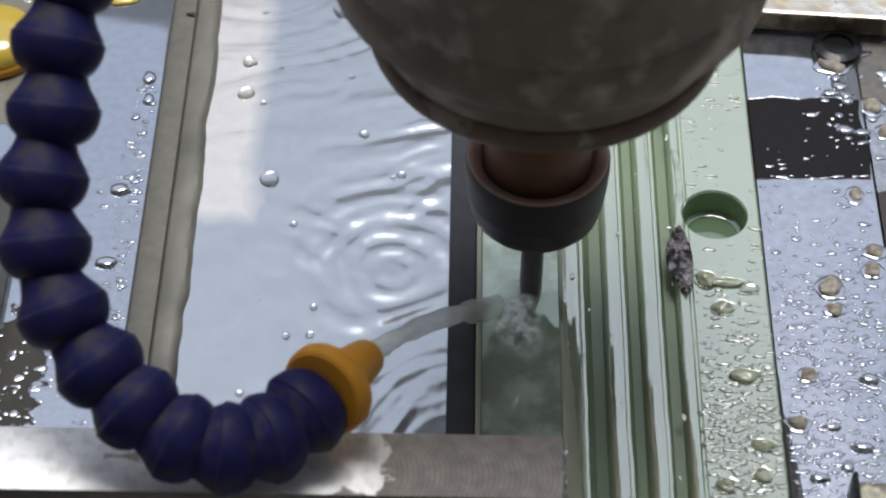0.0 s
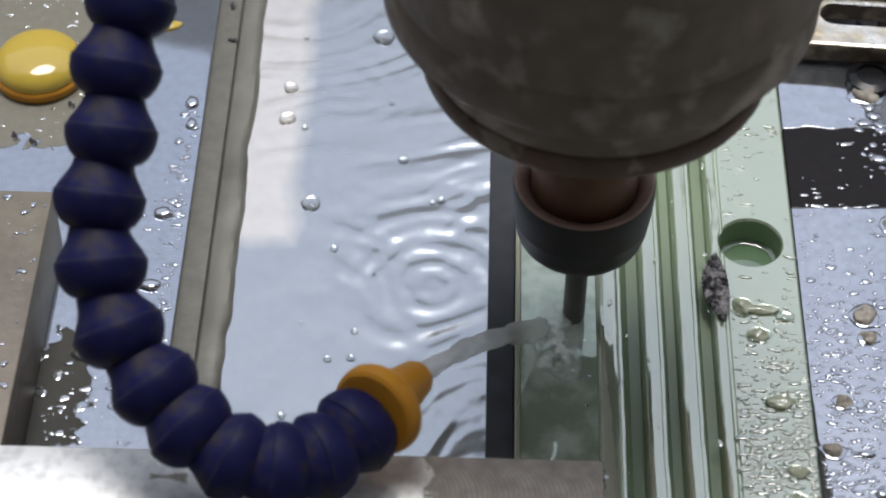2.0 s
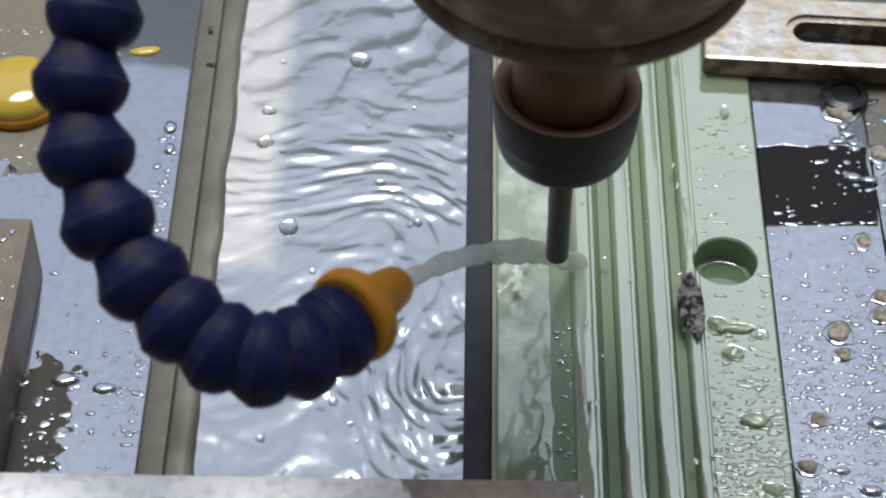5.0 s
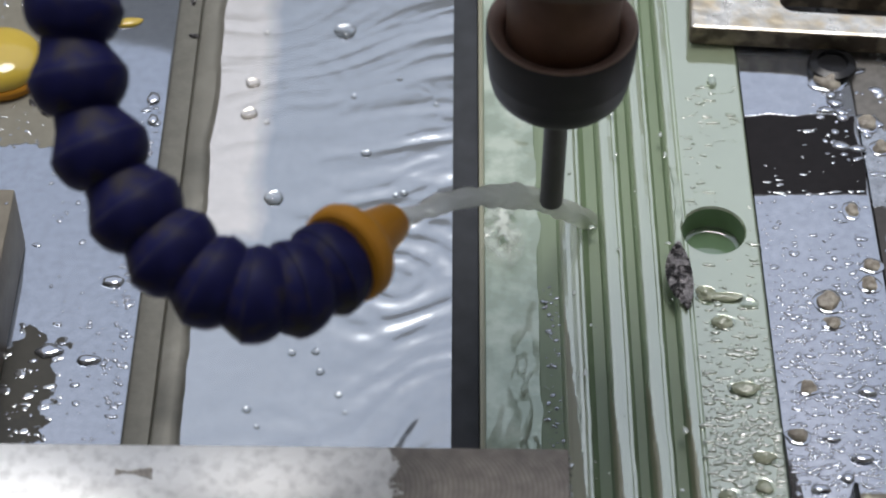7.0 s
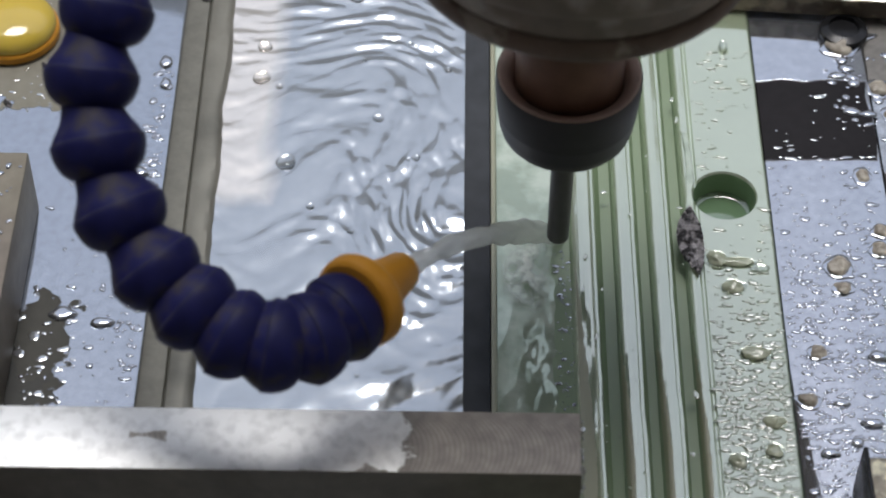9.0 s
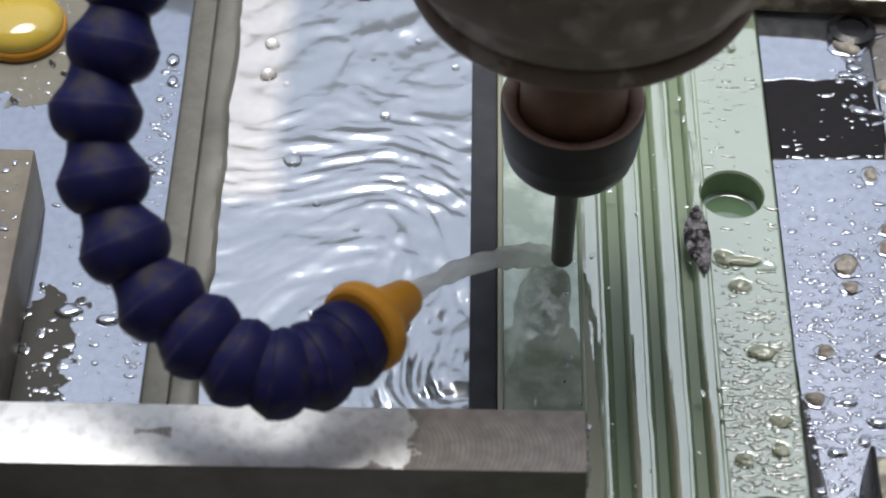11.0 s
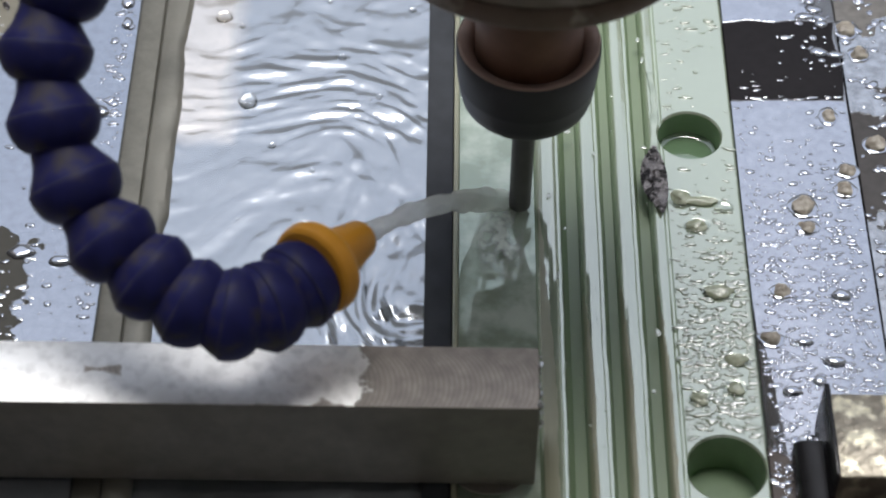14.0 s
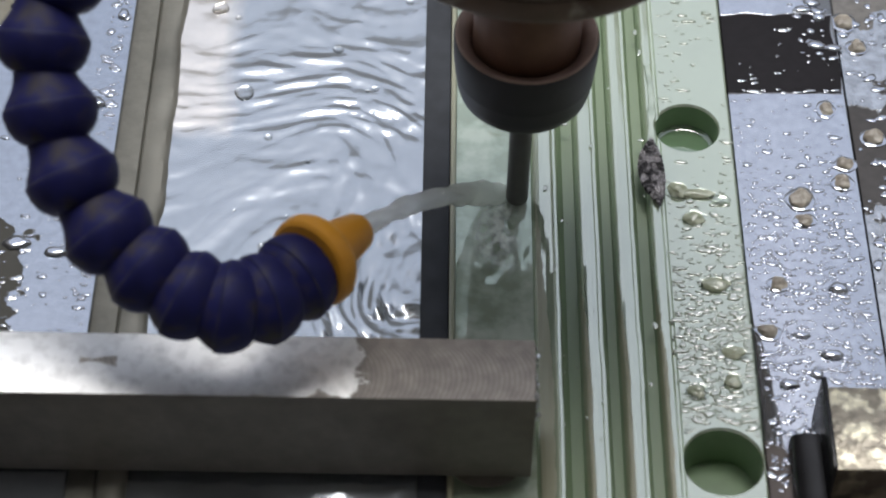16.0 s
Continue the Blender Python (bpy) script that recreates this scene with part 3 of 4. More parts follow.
def step_clamp():
    e = empty("step_clamp", pose(0.0905, -0.1025, -0.0006), "speckled wet steel clamp block beside a black hook", "clamp")
    two_tone(part("block", box(0, 0.045, 0, 0.022, 0, 0.0125, 0.0008), BLOCK_TOP, e, "wet speckled steel top"), STRAP_SIDE)
    bm = box(-0.0006, 0.0006, 0.0, 0.024, 0.0, 0.0135, 0.0004)
    part("shim", bm, BLACK_STEEL, e, "thin black shim standing at the block's end")
    pts = [(-7.0, 0), (-7.0, 3.6), (-6.4, 4.6), (-5.0, 5.2), (-0.8, 5.2), (-0.8, 0)]
    bm = extrude_profile([(x * MM, z * MM) for x, z in pts], -0.03, 0.0145)
    part("hook", bm, BLACK_STEEL, e, "oily black rounded hook")


step_clamp()


def yellow_cap():
    e = empty("plastic_dome", pose(-0.118, 0.062, 0.0002), "glossy yellow plastic dome on an amber foot, standing on the plate", "plastic dome")
    foot = [(11.6, 0), (12.3, 0.4), (12.4, 2.2), (12.0, 2.8), (10, 2.9)]
    part("foot_ring", lathe([(r * MM, z * MM) for r, z in foot], 48), YELLOW, e, "amber plastic foot ring")
    prof = [(11.4, 2.6), (11.7, 3.4), (11.4, 4.8), (10.3, 6.3), (8, 7.4), (4, 8.1), (0, 8.3)]
    part("dome", lathe([(r * MM, z * MM) for r, z in prof], 48), YELLOW_CAP, e, "glossy yellow dome")


yellow_cap()


# ---- spindle: its origin is the tool's tip ----
def spindle():
    e = empty("milling_spindle", pose(0.0245, -0.0165, 0), "dark oxidised milling spindle with collet nut and end mill", "spindle")
    body = [(30, 101.6), (36.4, 101.6), (36.9, 103), (37.6, 111), (38.5, 112), (43.5, 113.5), (44.8, 115.5), (45.0, 125), (44.6, 126), (45, 127), (45, 240), (40, 244), (0, 244)]
    part("housing", lathe([(r * MM, z * MM) for r, z in body], 128), SPINDLE_GREY, e, "grimy brown-grey spindle housing")
    ring = [(20, 95), (35.6, 95), (36.5, 95.8), (37.0, 97), (37.1, 100.6), (36.7, 101.4), (20, 101.4)]
    part("flange_ring", lathe([(r * MM, z * MM) for r, z in ring], 128), FLANGE, e, "dark rust-brown lower ring with worn patches")
    part("shaft", lathe([(r * MM, z * MM) for r, z in [(12.0, 44), (12.1, 100)]], 64), RUST, e, "rusty brown spindle shaft")
    nut = [(2.6, 39.3), (12.4, 39.3), (13.6, 39.8), (14.6, 41.2), (15.2, 43.5), (15.6, 47), (15.7, 47.3), (15.7, 47.6), (16.0, 50.5), (16.2, 54), (16.2, 57.0), (16.0, 57.7), (15.6, 57.9), (12.2, 54.6)]
    part("collet_nut", lathe([(r * MM, z * MM) for r, z in nut], 96, caps=False), NUT_BLACK, e, "smooth black collet nut")
    rim = [(15.9, 57.75), (15.5, 58.2), (15.0, 58.1), (13.6, 57.3), (12.7, 56.6), (12.2, 55.6), (12.1, 54.4)]
    part("nut_rim", lathe([(r * MM, z * MM) for r, z in rim], 96, caps=False), NUT_RIM, e, "bare brown inner rim of the nut")
    part("end_mill", lathe([(r * MM, z * MM) for r, z in [(2.5, 3.0), (2.65, 3.4), (2.65, 42)]], 32), TOOL_GREY, e, "grey carbide end mill")
    return e


mill = spindle()


# ---- coolant hose: origin as the spindle's ----
# Centre lines from the nozzle's collar upwards, with the spindle low, raised and between; the hose flexes a little from one to the other.
TIP_NEAR, LINE_NEAR = Vector((-35.3, -51.6, 50.2)), [(-43.0, -63.6, 54.2), (-46.3, -67.3, 53.8), (-52.1, -74.5, 53.2), (-60.7, -80.3, 54.1), (-70.9, -79.4, 55.4), (-80.0, -75.3, 59.1), (-88.3, -68.6, 64.8), (-95.9, -60.7, 71.7), (-100.0, -51.2, 79.6), (-101.1, -39.8, 88.9), (-98.7, -28.8, 98.7), (-98.5, -20.4, 106.3), (-96.5, -12.6, 112.9)]
TIP_FAR, LINE_FAR = Vector((-33.1, -49.6, 51.9)), [(-41.6, -62.0, 55.5), (-44.0, -64.7, 55.8), (-49.3, -70.5, 56.3), (-56.9, -75.1, 57.9), (-65.7, -73.9, 59.0), (-74.1, -69.6, 62.8), (-81.0, -62.4, 68.8), (-87.6, -53.7, 76.2), (-91.5, -44.5, 83.8), (-93.1, -35.8, 90.5), (-91.6, -28.9, 96.8), (-91.1, -21.1, 103.6), (-90.9, -12.2, 112.0)]
TIP_MID, LINE_MID = Vector((-34.3, -51.0, 50.6)), [(-43.4, -63.2, 54.5), (-45.8, -66.3, 54.5), (-51.3, -72.6, 54.6), (-58.4, -77.8, 55.7), (-67.5, -76.3, 57.1), (-76.1, -72.2, 60.8), (-85.0, -66.2, 66.0), (-92.2, -57.5, 73.5), (-96.4, -47.2, 82.2), (-97.9, -35.6, 92.0), (-94.9, -29.4, 97.1), (-93.4, -21.6, 103.6), (-91.4, -13.7, 110.2)]
BULGES = [8.6, 17, 25, 33.5, 43, 53.5, 66.5, 80.3, 94, 107.5, 121, 134.5]
FLEX = [(0, (1, 0, 0)), (2, (1, 0, 0)), (3.2, (0.65, 0.2, 0.15)), (5.3, (0, 0.4, 0.6)), (5.8, (0, 0.5, 0.5)), (6.5, (0, 0.65, 0.35)), (7, (0, 0.6, 0.4)), (8.2, (0, 0.4, 0.6)), (10.3, (0, 0, 1)), (16, (0, 0, 1))]


def along(line, s):
    """The place and direction s millimetres up a centre line."""
    pts = [Vector(p) for p in line]
    for a, b in zip(pts, pts[1:]):
        d = (b - a).length
        if s <= d or b is pts[-1]:
            return a + (b - a) * (s / d)
        s -= d


def hose_pose(s, w):
    def spot(v):
        return along(LINE_NEAR, v + 6.8 * min(1, v / 45)) * w[0] + along(LINE_FAR, v) * w[1] + along(LINE_MID, v) * w[2]

    here, ahead, back = spot(s), spot(s + 5), spot(max(s - 5, 0))
    return Matrix.Translation(here * MM) @ (ahead - back).to_track_quat("Z", "Y").to_matrix().to_4x4()


def nozzle_pose(w):
    tip = sum((t * k for t, k in zip((TIP_NEAR, TIP_FAR, TIP_MID), w)), Vector())
    base = sum((along(line, 0) * k for line, k in zip((LINE_NEAR, LINE_FAR, LINE_MID), w)), Vector())
    return Matrix.Translation(base * MM) @ (tip - base).to_track_quat("Z", "Y").to_matrix().to_4x4()


def hose():
    e = empty("coolant_hose", pose(0.0245, -0.0165, 0), "navy blue jointed plastic coolant hose with an amber nozzle", "coolant hose")
    prof = [(5.2, -8.2), (6.8, -7.4), (8.0, -6.2), (8.8, -4.8), (9.3, -3.2), (9.5, -1.8), (9.5, -0.8), (9.3, -0.4), (9.0, -0.2), (8.7, 0.6), (8.0, 1.7), (7.2, 2.9), (6.5, 4.3), (6.0, 6.2), (5.6, 8.5)]
    me = mesh_of("hose_segment", lathe([(r * MM, z * MM) for r, z in prof], 48), HOSE_BLUE)
    me.materials.append(HOSE_RIM)
    for f in me.polygons:  # the flared mouth's worn rim
        f.material_index = 1 if -0.0009 < f.center.z < -0.0003 else 0
    links = []
    for s in BULGES:
        ob = new("hose_segment", me)
        ob.parent = e
        ob.matrix_basis = hose_pose(s, (1, 0, 0))
        links.append((ob, s))
    ln = 14.2
    prof = [(6, -3.4), (8.9, -3.4), (9.7, -2.8), (10.0, -1.4), (10.0, 0.0), (9.5, 1.0), (8.4, 1.7), (6.6, 2.2), (6.0, 3.2), (5.6, 5.5), (4.8, 9.5), (4.1, ln - 0.9), (3.6, ln), (2.2, ln), (2.0, ln - 4)]
    nozzle = part("nozzle", lathe([(r * MM, z * MM) for r, z in prof], 48), YELLOW, e, "amber plastic nozzle with a flared collar")
    nozzle.matrix_basis = nozzle_pose((1, 0, 0))
    return e, links, nozzle


hose_line, hose_links, hose_nozzle = hose()


def jet():
    """Coolant jet from the nozzle to the cutter, origin as the spindle's."""
    a, b = Vector((-35.5, -53.0, 51.8)) * MM, Vector((12.0, 31.5, -38.0)) * MM
    bm = bmesh.new()
    rings = []
    steps, n = 90, 20
    for k in range(steps + 1):
        u = k / steps
        c = a.lerp(b, u) + Vector((0, 0, 0.0095 * 4 * u * (1 - u)))
        r = (0.0019 + 0.0009 * u) * (1 + 0.25 * noise.noise(Vector((u * 11, 0.5, 0))))
        c += Vector((noise.noise(Vector((u * 7, 2, 5))), 0, noise.noise(Vector((u * 8, 6, 1))))) * 0.0008 * u
        side = Vector((0.85, -0.5, 0)).normalized()
        up = Vector((0.3, 0.5, 0.8)).normalized()
        rings.append([bm.verts.new(c + (side * math.cos(2 * math.pi * i / n) + up * math.sin(2 * math.pi * i / n)) * r * (1 + 0.3 * noise.noise(Vector((math.cos(2 * math.pi * i / n) * 1.5, math.sin(2 * math.pi * i / n) * 1.5, u * 26))))) for i in range(n)])
    for p, q in zip(rings, rings[1:]):
        for i in range(n):
            bm.faces.new((p[i], p[(i + 1) % n], q[(i + 1) % n], q[i]))
    bm.faces.new(rings[0][::-1])
    bm.faces.new(rings[-1])
    bmesh.ops.recalc_face_normals(bm, faces=bm.faces[:])
    ob = thing("coolant_jet", bm, JET, "thin cloudy stream of coolant from the amber nozzle", "water jet")
    ob.matrix_world = pose(0.0245, -0.0165, 0)
    return ob


jet_stream = jet()


# ---- drops and swarf ----
def bead_mesh(rx, ry, h, seed):
    """A domed bead with an uneven outline that lies open on its support, radii and height in metres."""
    bm = bmesh.new()
    n, rings = 26, []
    for r in (1.0, 0.965, 0.9, 0.8, 0.66, 0.48, 0.27, 0.1):
        ring = []
        for i in range(n):
            a = 2 * math.pi * i / n
            k = 1 + 0.22 * noise.noise(Vector((math.cos(a) * 1.3, math.sin(a) * 1.3, seed * 3.7)))
            ring.append(bm.verts.new((math.cos(a) * rx * k * r, math.sin(a) * ry * k * r, h * (1 - r ** 4) ** 0.7)))
        rings.append(ring)
    for a, b in zip(rings, rings[1:]):
        for i in range(n):
            bm.faces.new((a[i], a[(i + 1) % n], b[(i + 1) % n], b[i]))
    bm.faces.new(rings[-1])
    return bm


BEADS = [(93.5, -15.4, 3.3, 3.2, 2.0, -0.8), (93.8, -22.0, 2.6, 1.8, 1.3, -0.8), (85.6, -42.0, 2.2, 2.1, 1.5, -0.8), (81.9, -56.2, 2.7, 2.2, 1.6, -0.8), (105.5, -3.5, 2.6, 2.0, 1.4, -0.8), (104.2, -9.6, 2.6, 2.3, 1.4, -0.8),
         (102.5, 15.0, 2.2, 2.6, 1.1, -0.8), (99.5, -43.0, 2.2, 1.8, 1.1, -0.8), (96.0, -62.5, 2.6, 1.5, 1.1, -0.8), (92.0, -68.0, 1.5, 1.4, 0.9, -0.8), (85.5, -71.0, 2.3, 1.4, 1.0, -0.8), (89.5, -57.0, 2.2, 0.9, 0.8, -0.8),
         (63.6, -14.0, 2.7, 2.6, 1.4, 0), (68.5, -15.0, 4.4, 1.5, 1.0, 0), (74.0, -16.8, 2.2, 1.5, 1.0, 0), (67.2, -22.8, 2.8, 2.2, 1.2, 0), (71.0, -43.2, 3.8, 2.0, 1.3, 0), (73.5, -63.0, 3.0, 1.8, 1.2, 0),
         (64.5, -74.0, 2.6, 2.0, 1.1, 0), (72.5, -71.0, 2.4, 2.0, 1.1, 0), (70.8, 60.5, 1.2, 2.8, 0.8, 0), (102, 62, 4.5, 3.5, 2.2, -0.8), (110.5, 47, 3.2, 3.0, 1.8, -1.5), (113, 38, 2.6, 2.4, 1.6, -1.5), (113.5, 6, 3.0, 2.6, 1.8, -1.5),
         (-92.7, -34.0, 3.2, 2.2, 0.9, 0), (-83.0, -36.5, 3.0, 1.5, 0.9, 0), (-80.0, -12.0, 2.8, 1.8, 1.0, 0), (-79.5, 12.0, 2.4, 2.0, 1.0, 0), (-76.5, 52.0, 1.8, 2.4, 0.8, 0), (-75.8, 44.0, 1.4, 2.0, 0.8, 0)]


def crumb_mesh(rx, ry, h, seed):
    """A lumpy crumb of resin, flat below."""
    bm = bmesh.new()
    bmesh.ops.create_icosphere(bm, subdivisions=3, radius=1)
    for v in bm.verts:
        d = v.co * (1 + 0.45 * noise.noise(v.co * 1.1 + Vector((seed * 5.3, 0, 2))) + 0.16 * noise.noise(v.co * 2.9 + Vector((0, seed * 3.1, 4))))
        v.co = Vector((d.x * rx, d.y * ry, d.z * h if d.z > 0 else d.z * h * 0.1))
    return bm


def beads():
    for k, (x, y, rx, ry, h, z) in enumerate(BEADS):
        at = pose(x * MM, y * MM, z * MM + 0.0002)
        if rx * ry < 4.1 or x < 0:
            ob = thing("coolant_bead", bead_mesh(rx * MM, ry * MM, h * MM, k), BEAD_PALE if 60 < x < 78 else FILM, "clear domed bead of coolant standing on a wet plate", "water drop", group="coolant beads")
            ob.matrix_world = at
            continue
        on_board = 60 < x < 78
        e = empty("resin_crumb", at, "pale green lump of resin lying wet on the board" if on_board else "beige crumb of resin in a ring of coolant on the plate", "resin crumb", "resin crumbs")
        part("crumb", crumb_mesh(rx * 0.82 * MM, ry * 0.9 * MM, h * 0.95 * MM, k), CHIP_GREEN if on_board else CHIP_BEIGE, e)
        part("film", bead_mesh(rx * 1.15 * MM, ry * 1.15 * MM, h * 0.16 * MM, k), BEAD_PALE if on_board else FILM, e, "clear ring of coolant")


beads()


def scatter(name, mat, label, fields, seed):
    """Countless small beads. fields: count, x0, x1, y0, y1, z in millimetres, size, squash, flatness, share kept by place."""
    rnd = random.Random(seed)
    verts, faces = [], []

    def bead(x, y, z, rx, ry, h):
        i0, n = len(verts), 9
        ph = rnd.random() * 6
        uneven = rnd.uniform(0.1, 0.4)
        for k, hh in ((1.0, 0.0), (0.9, 0.8), (0.5, 0.97)):
            for i in range(n):
                a = 2 * math.pi * i / n + ph
                w = 1 + uneven * math.sin(a * 2 + ph * 3) + 0.5 * uneven * math.sin(a * 3 + ph)
                verts.append((x + rx * k * w * math.cos(a), y + ry * k * w * math.sin(a), z + h * hh))
        verts.append((x, y, z + h))
        for ring in range(2):
            for i in range(n):
                a, b = i0 + ring * n + i, i0 + ring * n + (i + 1) % n
                faces.append((a, b, b + n, a + n))
        for i in range(n):
            faces.append((i0 + 2 * n + i, i0 + 2 * n + (i + 1) % n, i0 + 3 * n))

    for count, x0, x1, y0, y1, z, size, squash, flat, keep in fields:
        for _ in range(count):
            x, y = rnd.uniform(x0, x1), rnd.uniform(y0, y1)
            if keep and rnd.random() > keep(x, y):
                continue
            r = size * (0.35 + 1.1 * rnd.random() ** 3)
            bead(x * MM, y * MM, z * MM + 0.0001, r * MM * rnd.uniform(0.9, 1.8), r * MM * squash, r * MM * flat)
    me = bpy.data.meshes.new(name)
    me.from_pydata(verts, [], faces)
    me.materials.append(mat)
    for p in me.polygons:
        p.use_smooth = True
    return tagged(new(name, me), label, "water drops", kind="stuff")


def off_holes(x, y):
    return math.hypot(x - 69.0, y + 92.5) > 10 and math.hypot(x - 67.3, y - 7.3) > 9


scatter("fine_drops", FILM, "countless small coolant drops scattered over the plates", [
    (1900, 79.5, 107, -100, 19, -0.8, 0.66, 0.75, 0.2, lambda x, y: min(1, max(0.15, (22 - y) / 65))),
    (26, 96, 107, 30, 60, -0.8, 1.1, 1.0, 0.45, None),
    (420, 109, 135, -100, 90, -1.5, 1.1, 1.0, 0.22, None),
    (420, -84, -74.3, -62, 50, 0, 0.7, 0.9, 0.26, lambda x, y: ((x + 84) / 9.7) ** 2),
    (90, -102, -74.3, -62, 30, 0, 0.6, 1.0, 0.26, None),
    (110, 24.4, 28.6, -66, -10, -2.1, 0.4, 1.0, 0.4, None),
    (220, -150, -104, -76, -2, 20, 0.6, 1.0, 0.4, None)], 4)
scatter("board_drops", GREEN_DROP, "fine wrinkled coolant drops covering the green board", [
    (2600, 61, 77.5, -100, 60, 0, 0.8, 0.6, 0.2, lambda x, y: off_holes(x, y) * min(1.0, max(0.08, (-8 - y) / 55))),
    (60, 30.5, 58, -100, 80, 0, 0.4, 2.0, 0.3, None)], 7)
scatter("water_spots", WET_ALU, "small bright spots of coolant film on the plates' dry and reflection-toned patches", [
    (16, 80, 106, 20.5, 33, -0.75, 0.5, 0.6, 0.06, None),
    (12, 92, 106, 30, 44, -0.75, 0.9, 0.7, 0.06, None),
    (10, 80, 106, 20.2, 22, -0.75, 1.0, 0.5, 0.05, None),
    (45, -110, -88, -64, -32, 0, 1.1, 0.8, 0.06, None),
    (120, -130, -94, 36, 95, 0, 0.6, 0.6, 0.06, None),
    (60, 79, 106, -100, -78, -0.75, 0.9, 0.7, 0.06, None)], 11)


def resin_burr():
    """A pale sliver of resin left along the outer rib, hooked at the hole."""
    bm = bmesh.new()
    rows = []
    for k in range(61):
        u = k / 60
        y = 28.5 - 33 * u
        x = 58.5 + 0.5 * math.sin(u * 5) + (1.6 * max(0, u - 0.8) / 0.2) ** 2 * 0.5 + 0.2 * noise.noise(Vector((u * 9, 1, 1)))
        w = 0.9 + 0.5 * noise.noise(Vector((u * 7, 3, 2)))
        rows.append([bm.verts.new(((x + w * a) * MM, y * MM, (0.25 + h + 0.12 * noise.noise(Vector((u * 14, a, 6)))) * MM)) for a, h in ((-1, -0.1), (-0.8, 0.35), (0, 0.5), (0.8, 0.35), (1, -0.1))])
    for a, b in zip(rows, rows[1:]):
        for i in range(5):
            bm.faces.new((a[i], a[(i + 1) % 5], b[(i + 1) % 5], b[i]))
    bm.faces.new(rows[0])
    bm.faces.new(rows[-1][::-1])
    bmesh.ops.recalc_face_normals(bm, faces=bm.faces[:])
    thing("resin_sliver", bm, MILKY, "pale wet sliver of resin curled along a rib", "resin sliver")


resin_burr()


def bubbles():
    """Bubbles that sit on the pocket's water."""
    rnd = random.Random(21)
    spots = [(-42.8, 17.8, 2.6), (-51.2, 48.2, 2.3), (-51.0, 60, 2.0), (-27.3, 80.4, 3.0), (-36, 3, 1.0), (-30, -32, 1.1), (-24, 55, 0.9), (-12, 62, 0.9), (-20, 34, 1.4), (-10, 20, 1.2)]
    spots += [(rnd.uniform(-55, -2), rnd.uniform(-55, 90), rnd.uniform(0.5, 1.2)) for _ in range(14)]
    for k, (x, y, r) in enumerate(spots):
        ob = thing("bubble", bead_mesh(r * MM, r * MM, r * MM * 0.5, k), BEAD, "small clear bubble on the coolant water", "bubble", group="bubbles on the water")
        ob.matrix_world = pose(x * MM, y * MM, -0.0016)


bubbles()


def splash():
    """A low churning mound of coolant round the cutter."""
    bm = bmesh.new()
    bmesh.ops.create_grid(bm, x_segments=60, y_segments=90, size=1)
    for v in bm.verts:
        a = math.atan2(v.co.y, v.co.x)
        far = v.co.length * (1.25 + 0.5 * noise.noise(Vector((math.cos(a) * 1.6, math.sin(a) * 1.6, 9))))
        r = min(1.0, far)
        x, y = v.co.x * 9.0 - 4.5, v.co.y * 20 - 10
        z = 1.9 * (1 - r * r) ** 1.5 * (0.7 + 0.5 * noise.noise(Vector((x * 0.35, y * 0.3, 1)))) + 0.35 * noise.noise(Vector((x * 0.7, y * 0.6, 3))) * (1 - r) - 1.4
        v.co = Vector((x * MM, y * MM, z * MM - (0.004 if far > 1 else 0)))
    ob = thing("coolant_splash", bm, SPLASH, "churning cloudy coolant round the spinning cutter", "water splash")
    ob.matrix_world = pose(0.0245, -0.0165, 0)
    return ob


splash_pool = splash()


def chips():
    rnd = random.Random(5)
    for x, y in ((-121, 38), (-116, 36), (-104, 46), (-98, 88), (-94, 84), (-110, 92), (-101, 95), (-69.5, 92), (-68, 78), (-108, 50)):
        bm = bmesh.new()
        bmesh.ops.create_icosphere(bm, subdivisions=2, radius=1)
        for v in bm.verts:
            k = 1 + 0.5 * noise.noise(v.co * 1.7 + Vector((x, y, 0)))
            v.co = Vector((v.co.x * 1.5 * k * MM, v.co.y * 0.8 * k * MM, v.co.z * 0.5 * k * MM))
        ob = thing("metal_chip", bm, SWARF, "small dark curled metal chip lying on the plate", "metal chip", group="metal chips")
        ob.matrix_world = pose(x * MM, y * MM, (0.0003 if x < -73 else -0.0012), 0, 0, rnd.uniform(0, 180))
    bm = bead_mesh(0.0042, 0.0018, 0.0008, 3)
    ob = thing("yellow_flake", bm, YELLOW_CAP, "thin yellow flake of plastic on the wet plate", "plastic flake")
    ob.matrix_world = pose(-0.0865, 0.0815, 0.0002, 0, 0, 12)


chips()


def swarf():
    bm = bmesh.new()
    bmesh.ops.create_grid(bm, x_segments=16, y_segments=60, size=1)
    for v in bm.verts:
        u = v.co.y
        w = 3.1 * (1 - abs(u) ** 2.2) + 0.15
        x, y = v.co.x * w - 1.1 * (1 - u * u) + 1.2, u * 11.0
        z = 0.9 + 0.9 * (1 - v.co.x ** 2) * (1 - u * u) + 0.7 * noise.noise(Vector((x * 1.3, y * 1.1, 2))) + 0.35 * noise.noise(Vector((x * 3, y * 3, 5)))
        v.co = Vector((x * MM, y * MM, max(z, 0.1) * MM))
    r = bmesh.ops.extrude_face_region(bm, geom=bm.faces[:])
    bmesh.ops.translate(bm, verts=[g for g in r["geom"] if isinstance(g, bmesh.types.BMVert)], vec=(0, 0, 0.0003))
    bmesh.ops.recalc_face_normals(bm, faces=bm.faces[:])
    ob = thing("metal_swarf", bm, SWARF, "crumpled black sliver of swarf lying on the board rib", "swarf")
    ob.matrix_world = pose(0.0575, -0.0085, 0.0001, 0, 0, 3)


swarf()


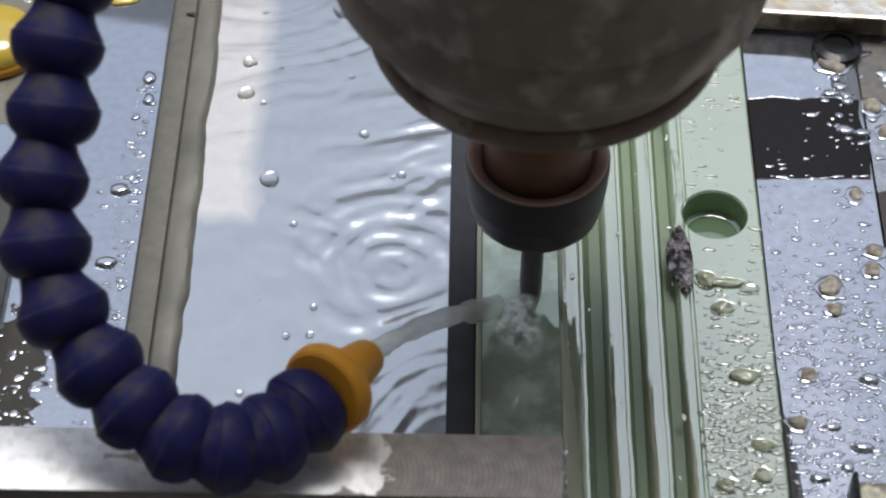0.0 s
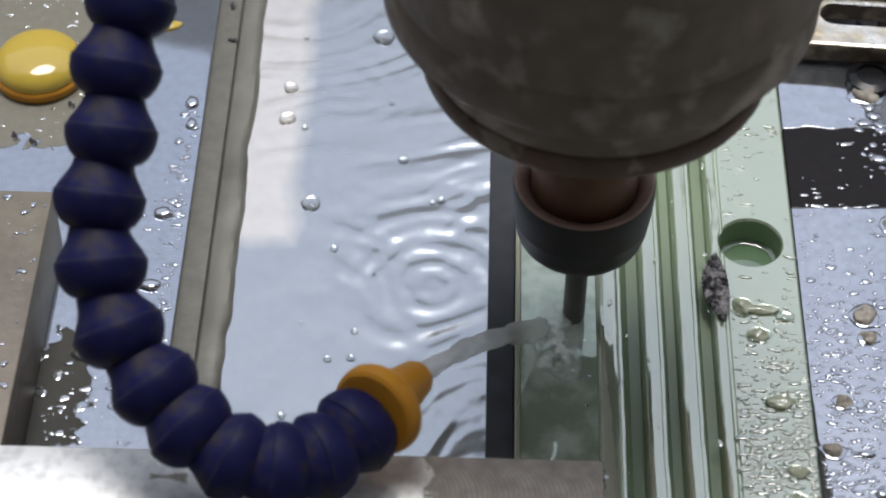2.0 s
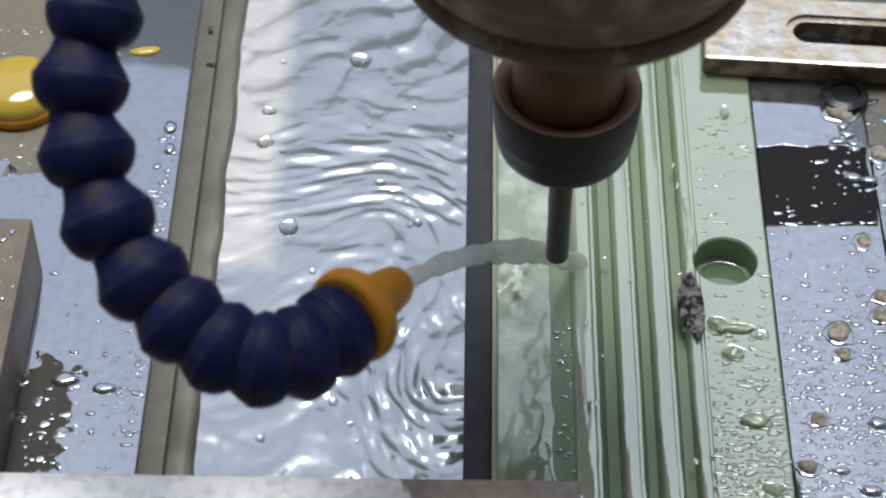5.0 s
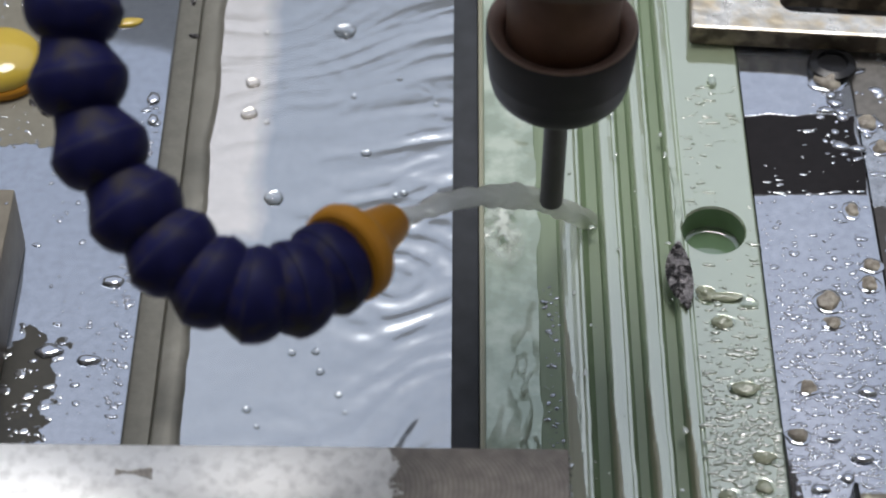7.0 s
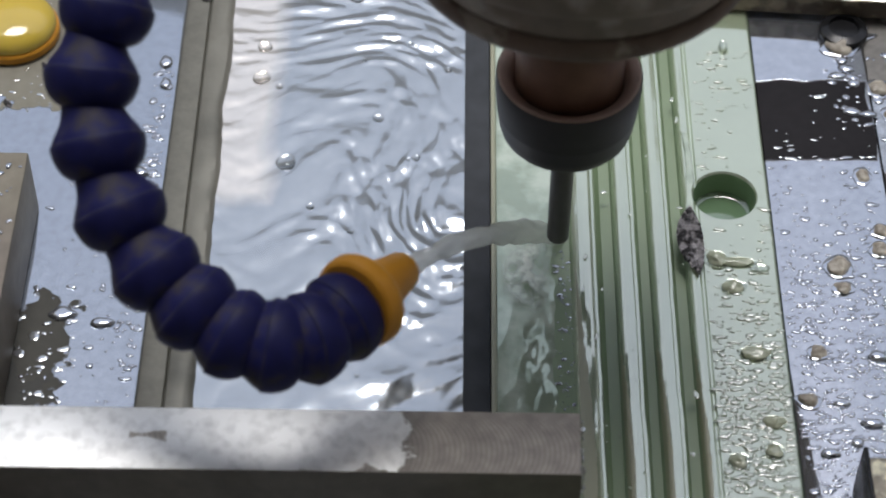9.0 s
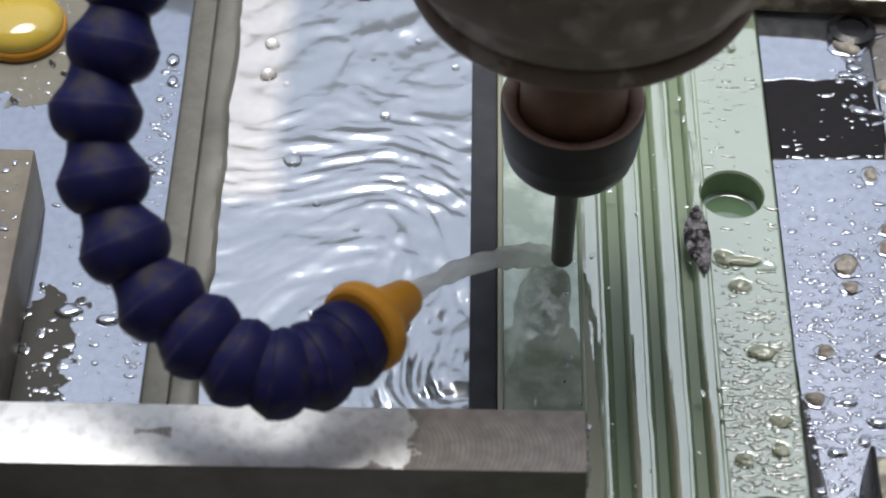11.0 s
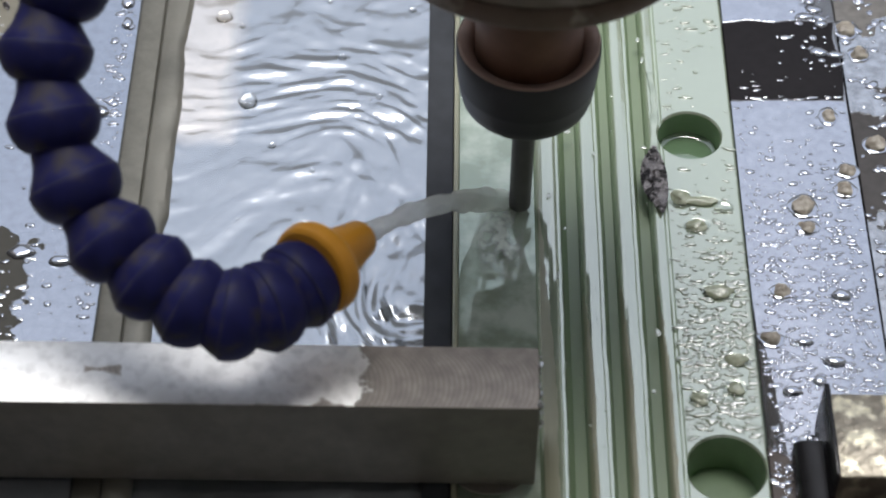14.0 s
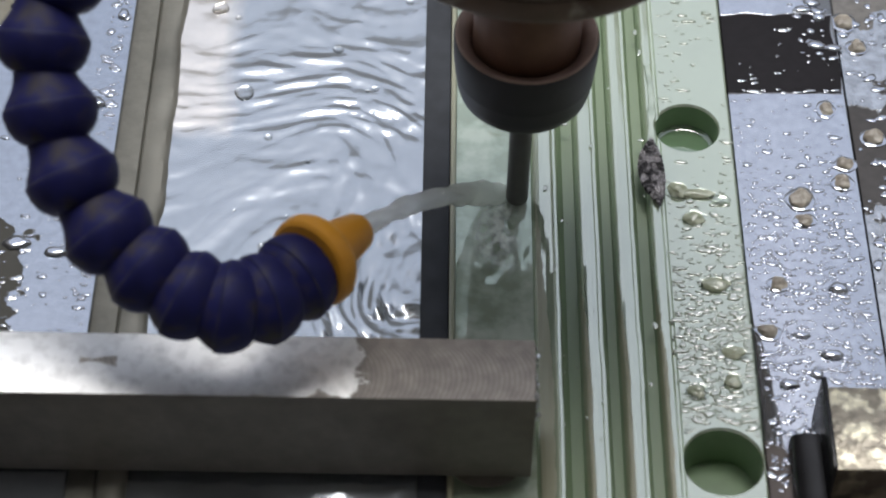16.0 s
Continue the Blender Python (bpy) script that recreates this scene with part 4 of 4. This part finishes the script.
# ---- motion ----
# The tool's tip: seconds, across and height in millimetres. It pecks: it lifts out of the board and sinks in again.
TOOL = [(0, 21.9, -13.0), (0.5, 22.3, -12.8), (1, 22.6, -12.9), (1.5, 22.9, -12.9), (2, 23.1, -11.8), (2.5, 23.1, -6.4), (3, 23.1, 0.0), (3.2, 23.1, 2.6), (5.3, 23.9, 27.1), (5.5, 24.3, 29.0), (6, 24.5, 34.5),
        (6.3, 24.5, 37.4), (6.5, 24.6, 38.0), (7, 24.7, 31.8), (7.5, 24.3, 25.9), (8, 24.3, 20.5), (8.2, 24.4, 18.2), (9.8, 24.6, -0.3), (10.1, 24.5, -1.2), (10.3, 24.5, -1.2), (11, 24.4, -1.5), (12, 24.3, -1.9), (13, 24.6, -2.6), (14, 24.9, -3.0), (16, 25.0, -3.5)]


def motions():
    rows = [(t, pose(x * MM, -0.0165, z * MM)) for t, x, z in TOOL]
    walk(mill, rows)
    walk(hose_line, rows)
    walk(jet_stream, rows)
    walk(splash_pool, [(0, pose(0.024, -0.0165, 0)), (2.5, pose(0.024, -0.0145, 0)), (5.3, pose(0.0195, 0.014, 0)), (6.4, pose(0.0195, 0.02, 0)), (8.2, pose(0.0198, 0.009, 0)), (9.8, pose(0.0245, -0.0165, 0)), (16, pose(0.025, -0.0165, 0))])
    for ob, s in hose_links:
        walk(ob, [(t, hose_pose(s, w)) for t, w in FLEX])
    walk(hose_nozzle, [(t, nozzle_pose(w)) for t, w in FLEX])
    flow = [(0, 0), (1, -5), (2, 3), (3, -4), (5.3, -212), (5.5, -205), (6, -110), (6.4, -8), (7, 3), (7.5, -100), (8, -125), (8.2, -132), (10.3, -220), (11, -223), (12, -216), (13, -225), (14, -218), (15, -226), (16, -220)]
    walk(water, [(t, pose(0, y * MM, 0)) for t, y in flow])
    walk(stream, [(0, pose(0, 0.03, 0.0009)), (3.2, pose(0, 0.018, 0.0006)), (5.3, pose(0, 0.010, 0)), (8.2, pose(0, 0, 0)), (10.3, pose(0, -0.008, 0.0007)), (16, pose(0, -0.03, 0.0009))])


motions()
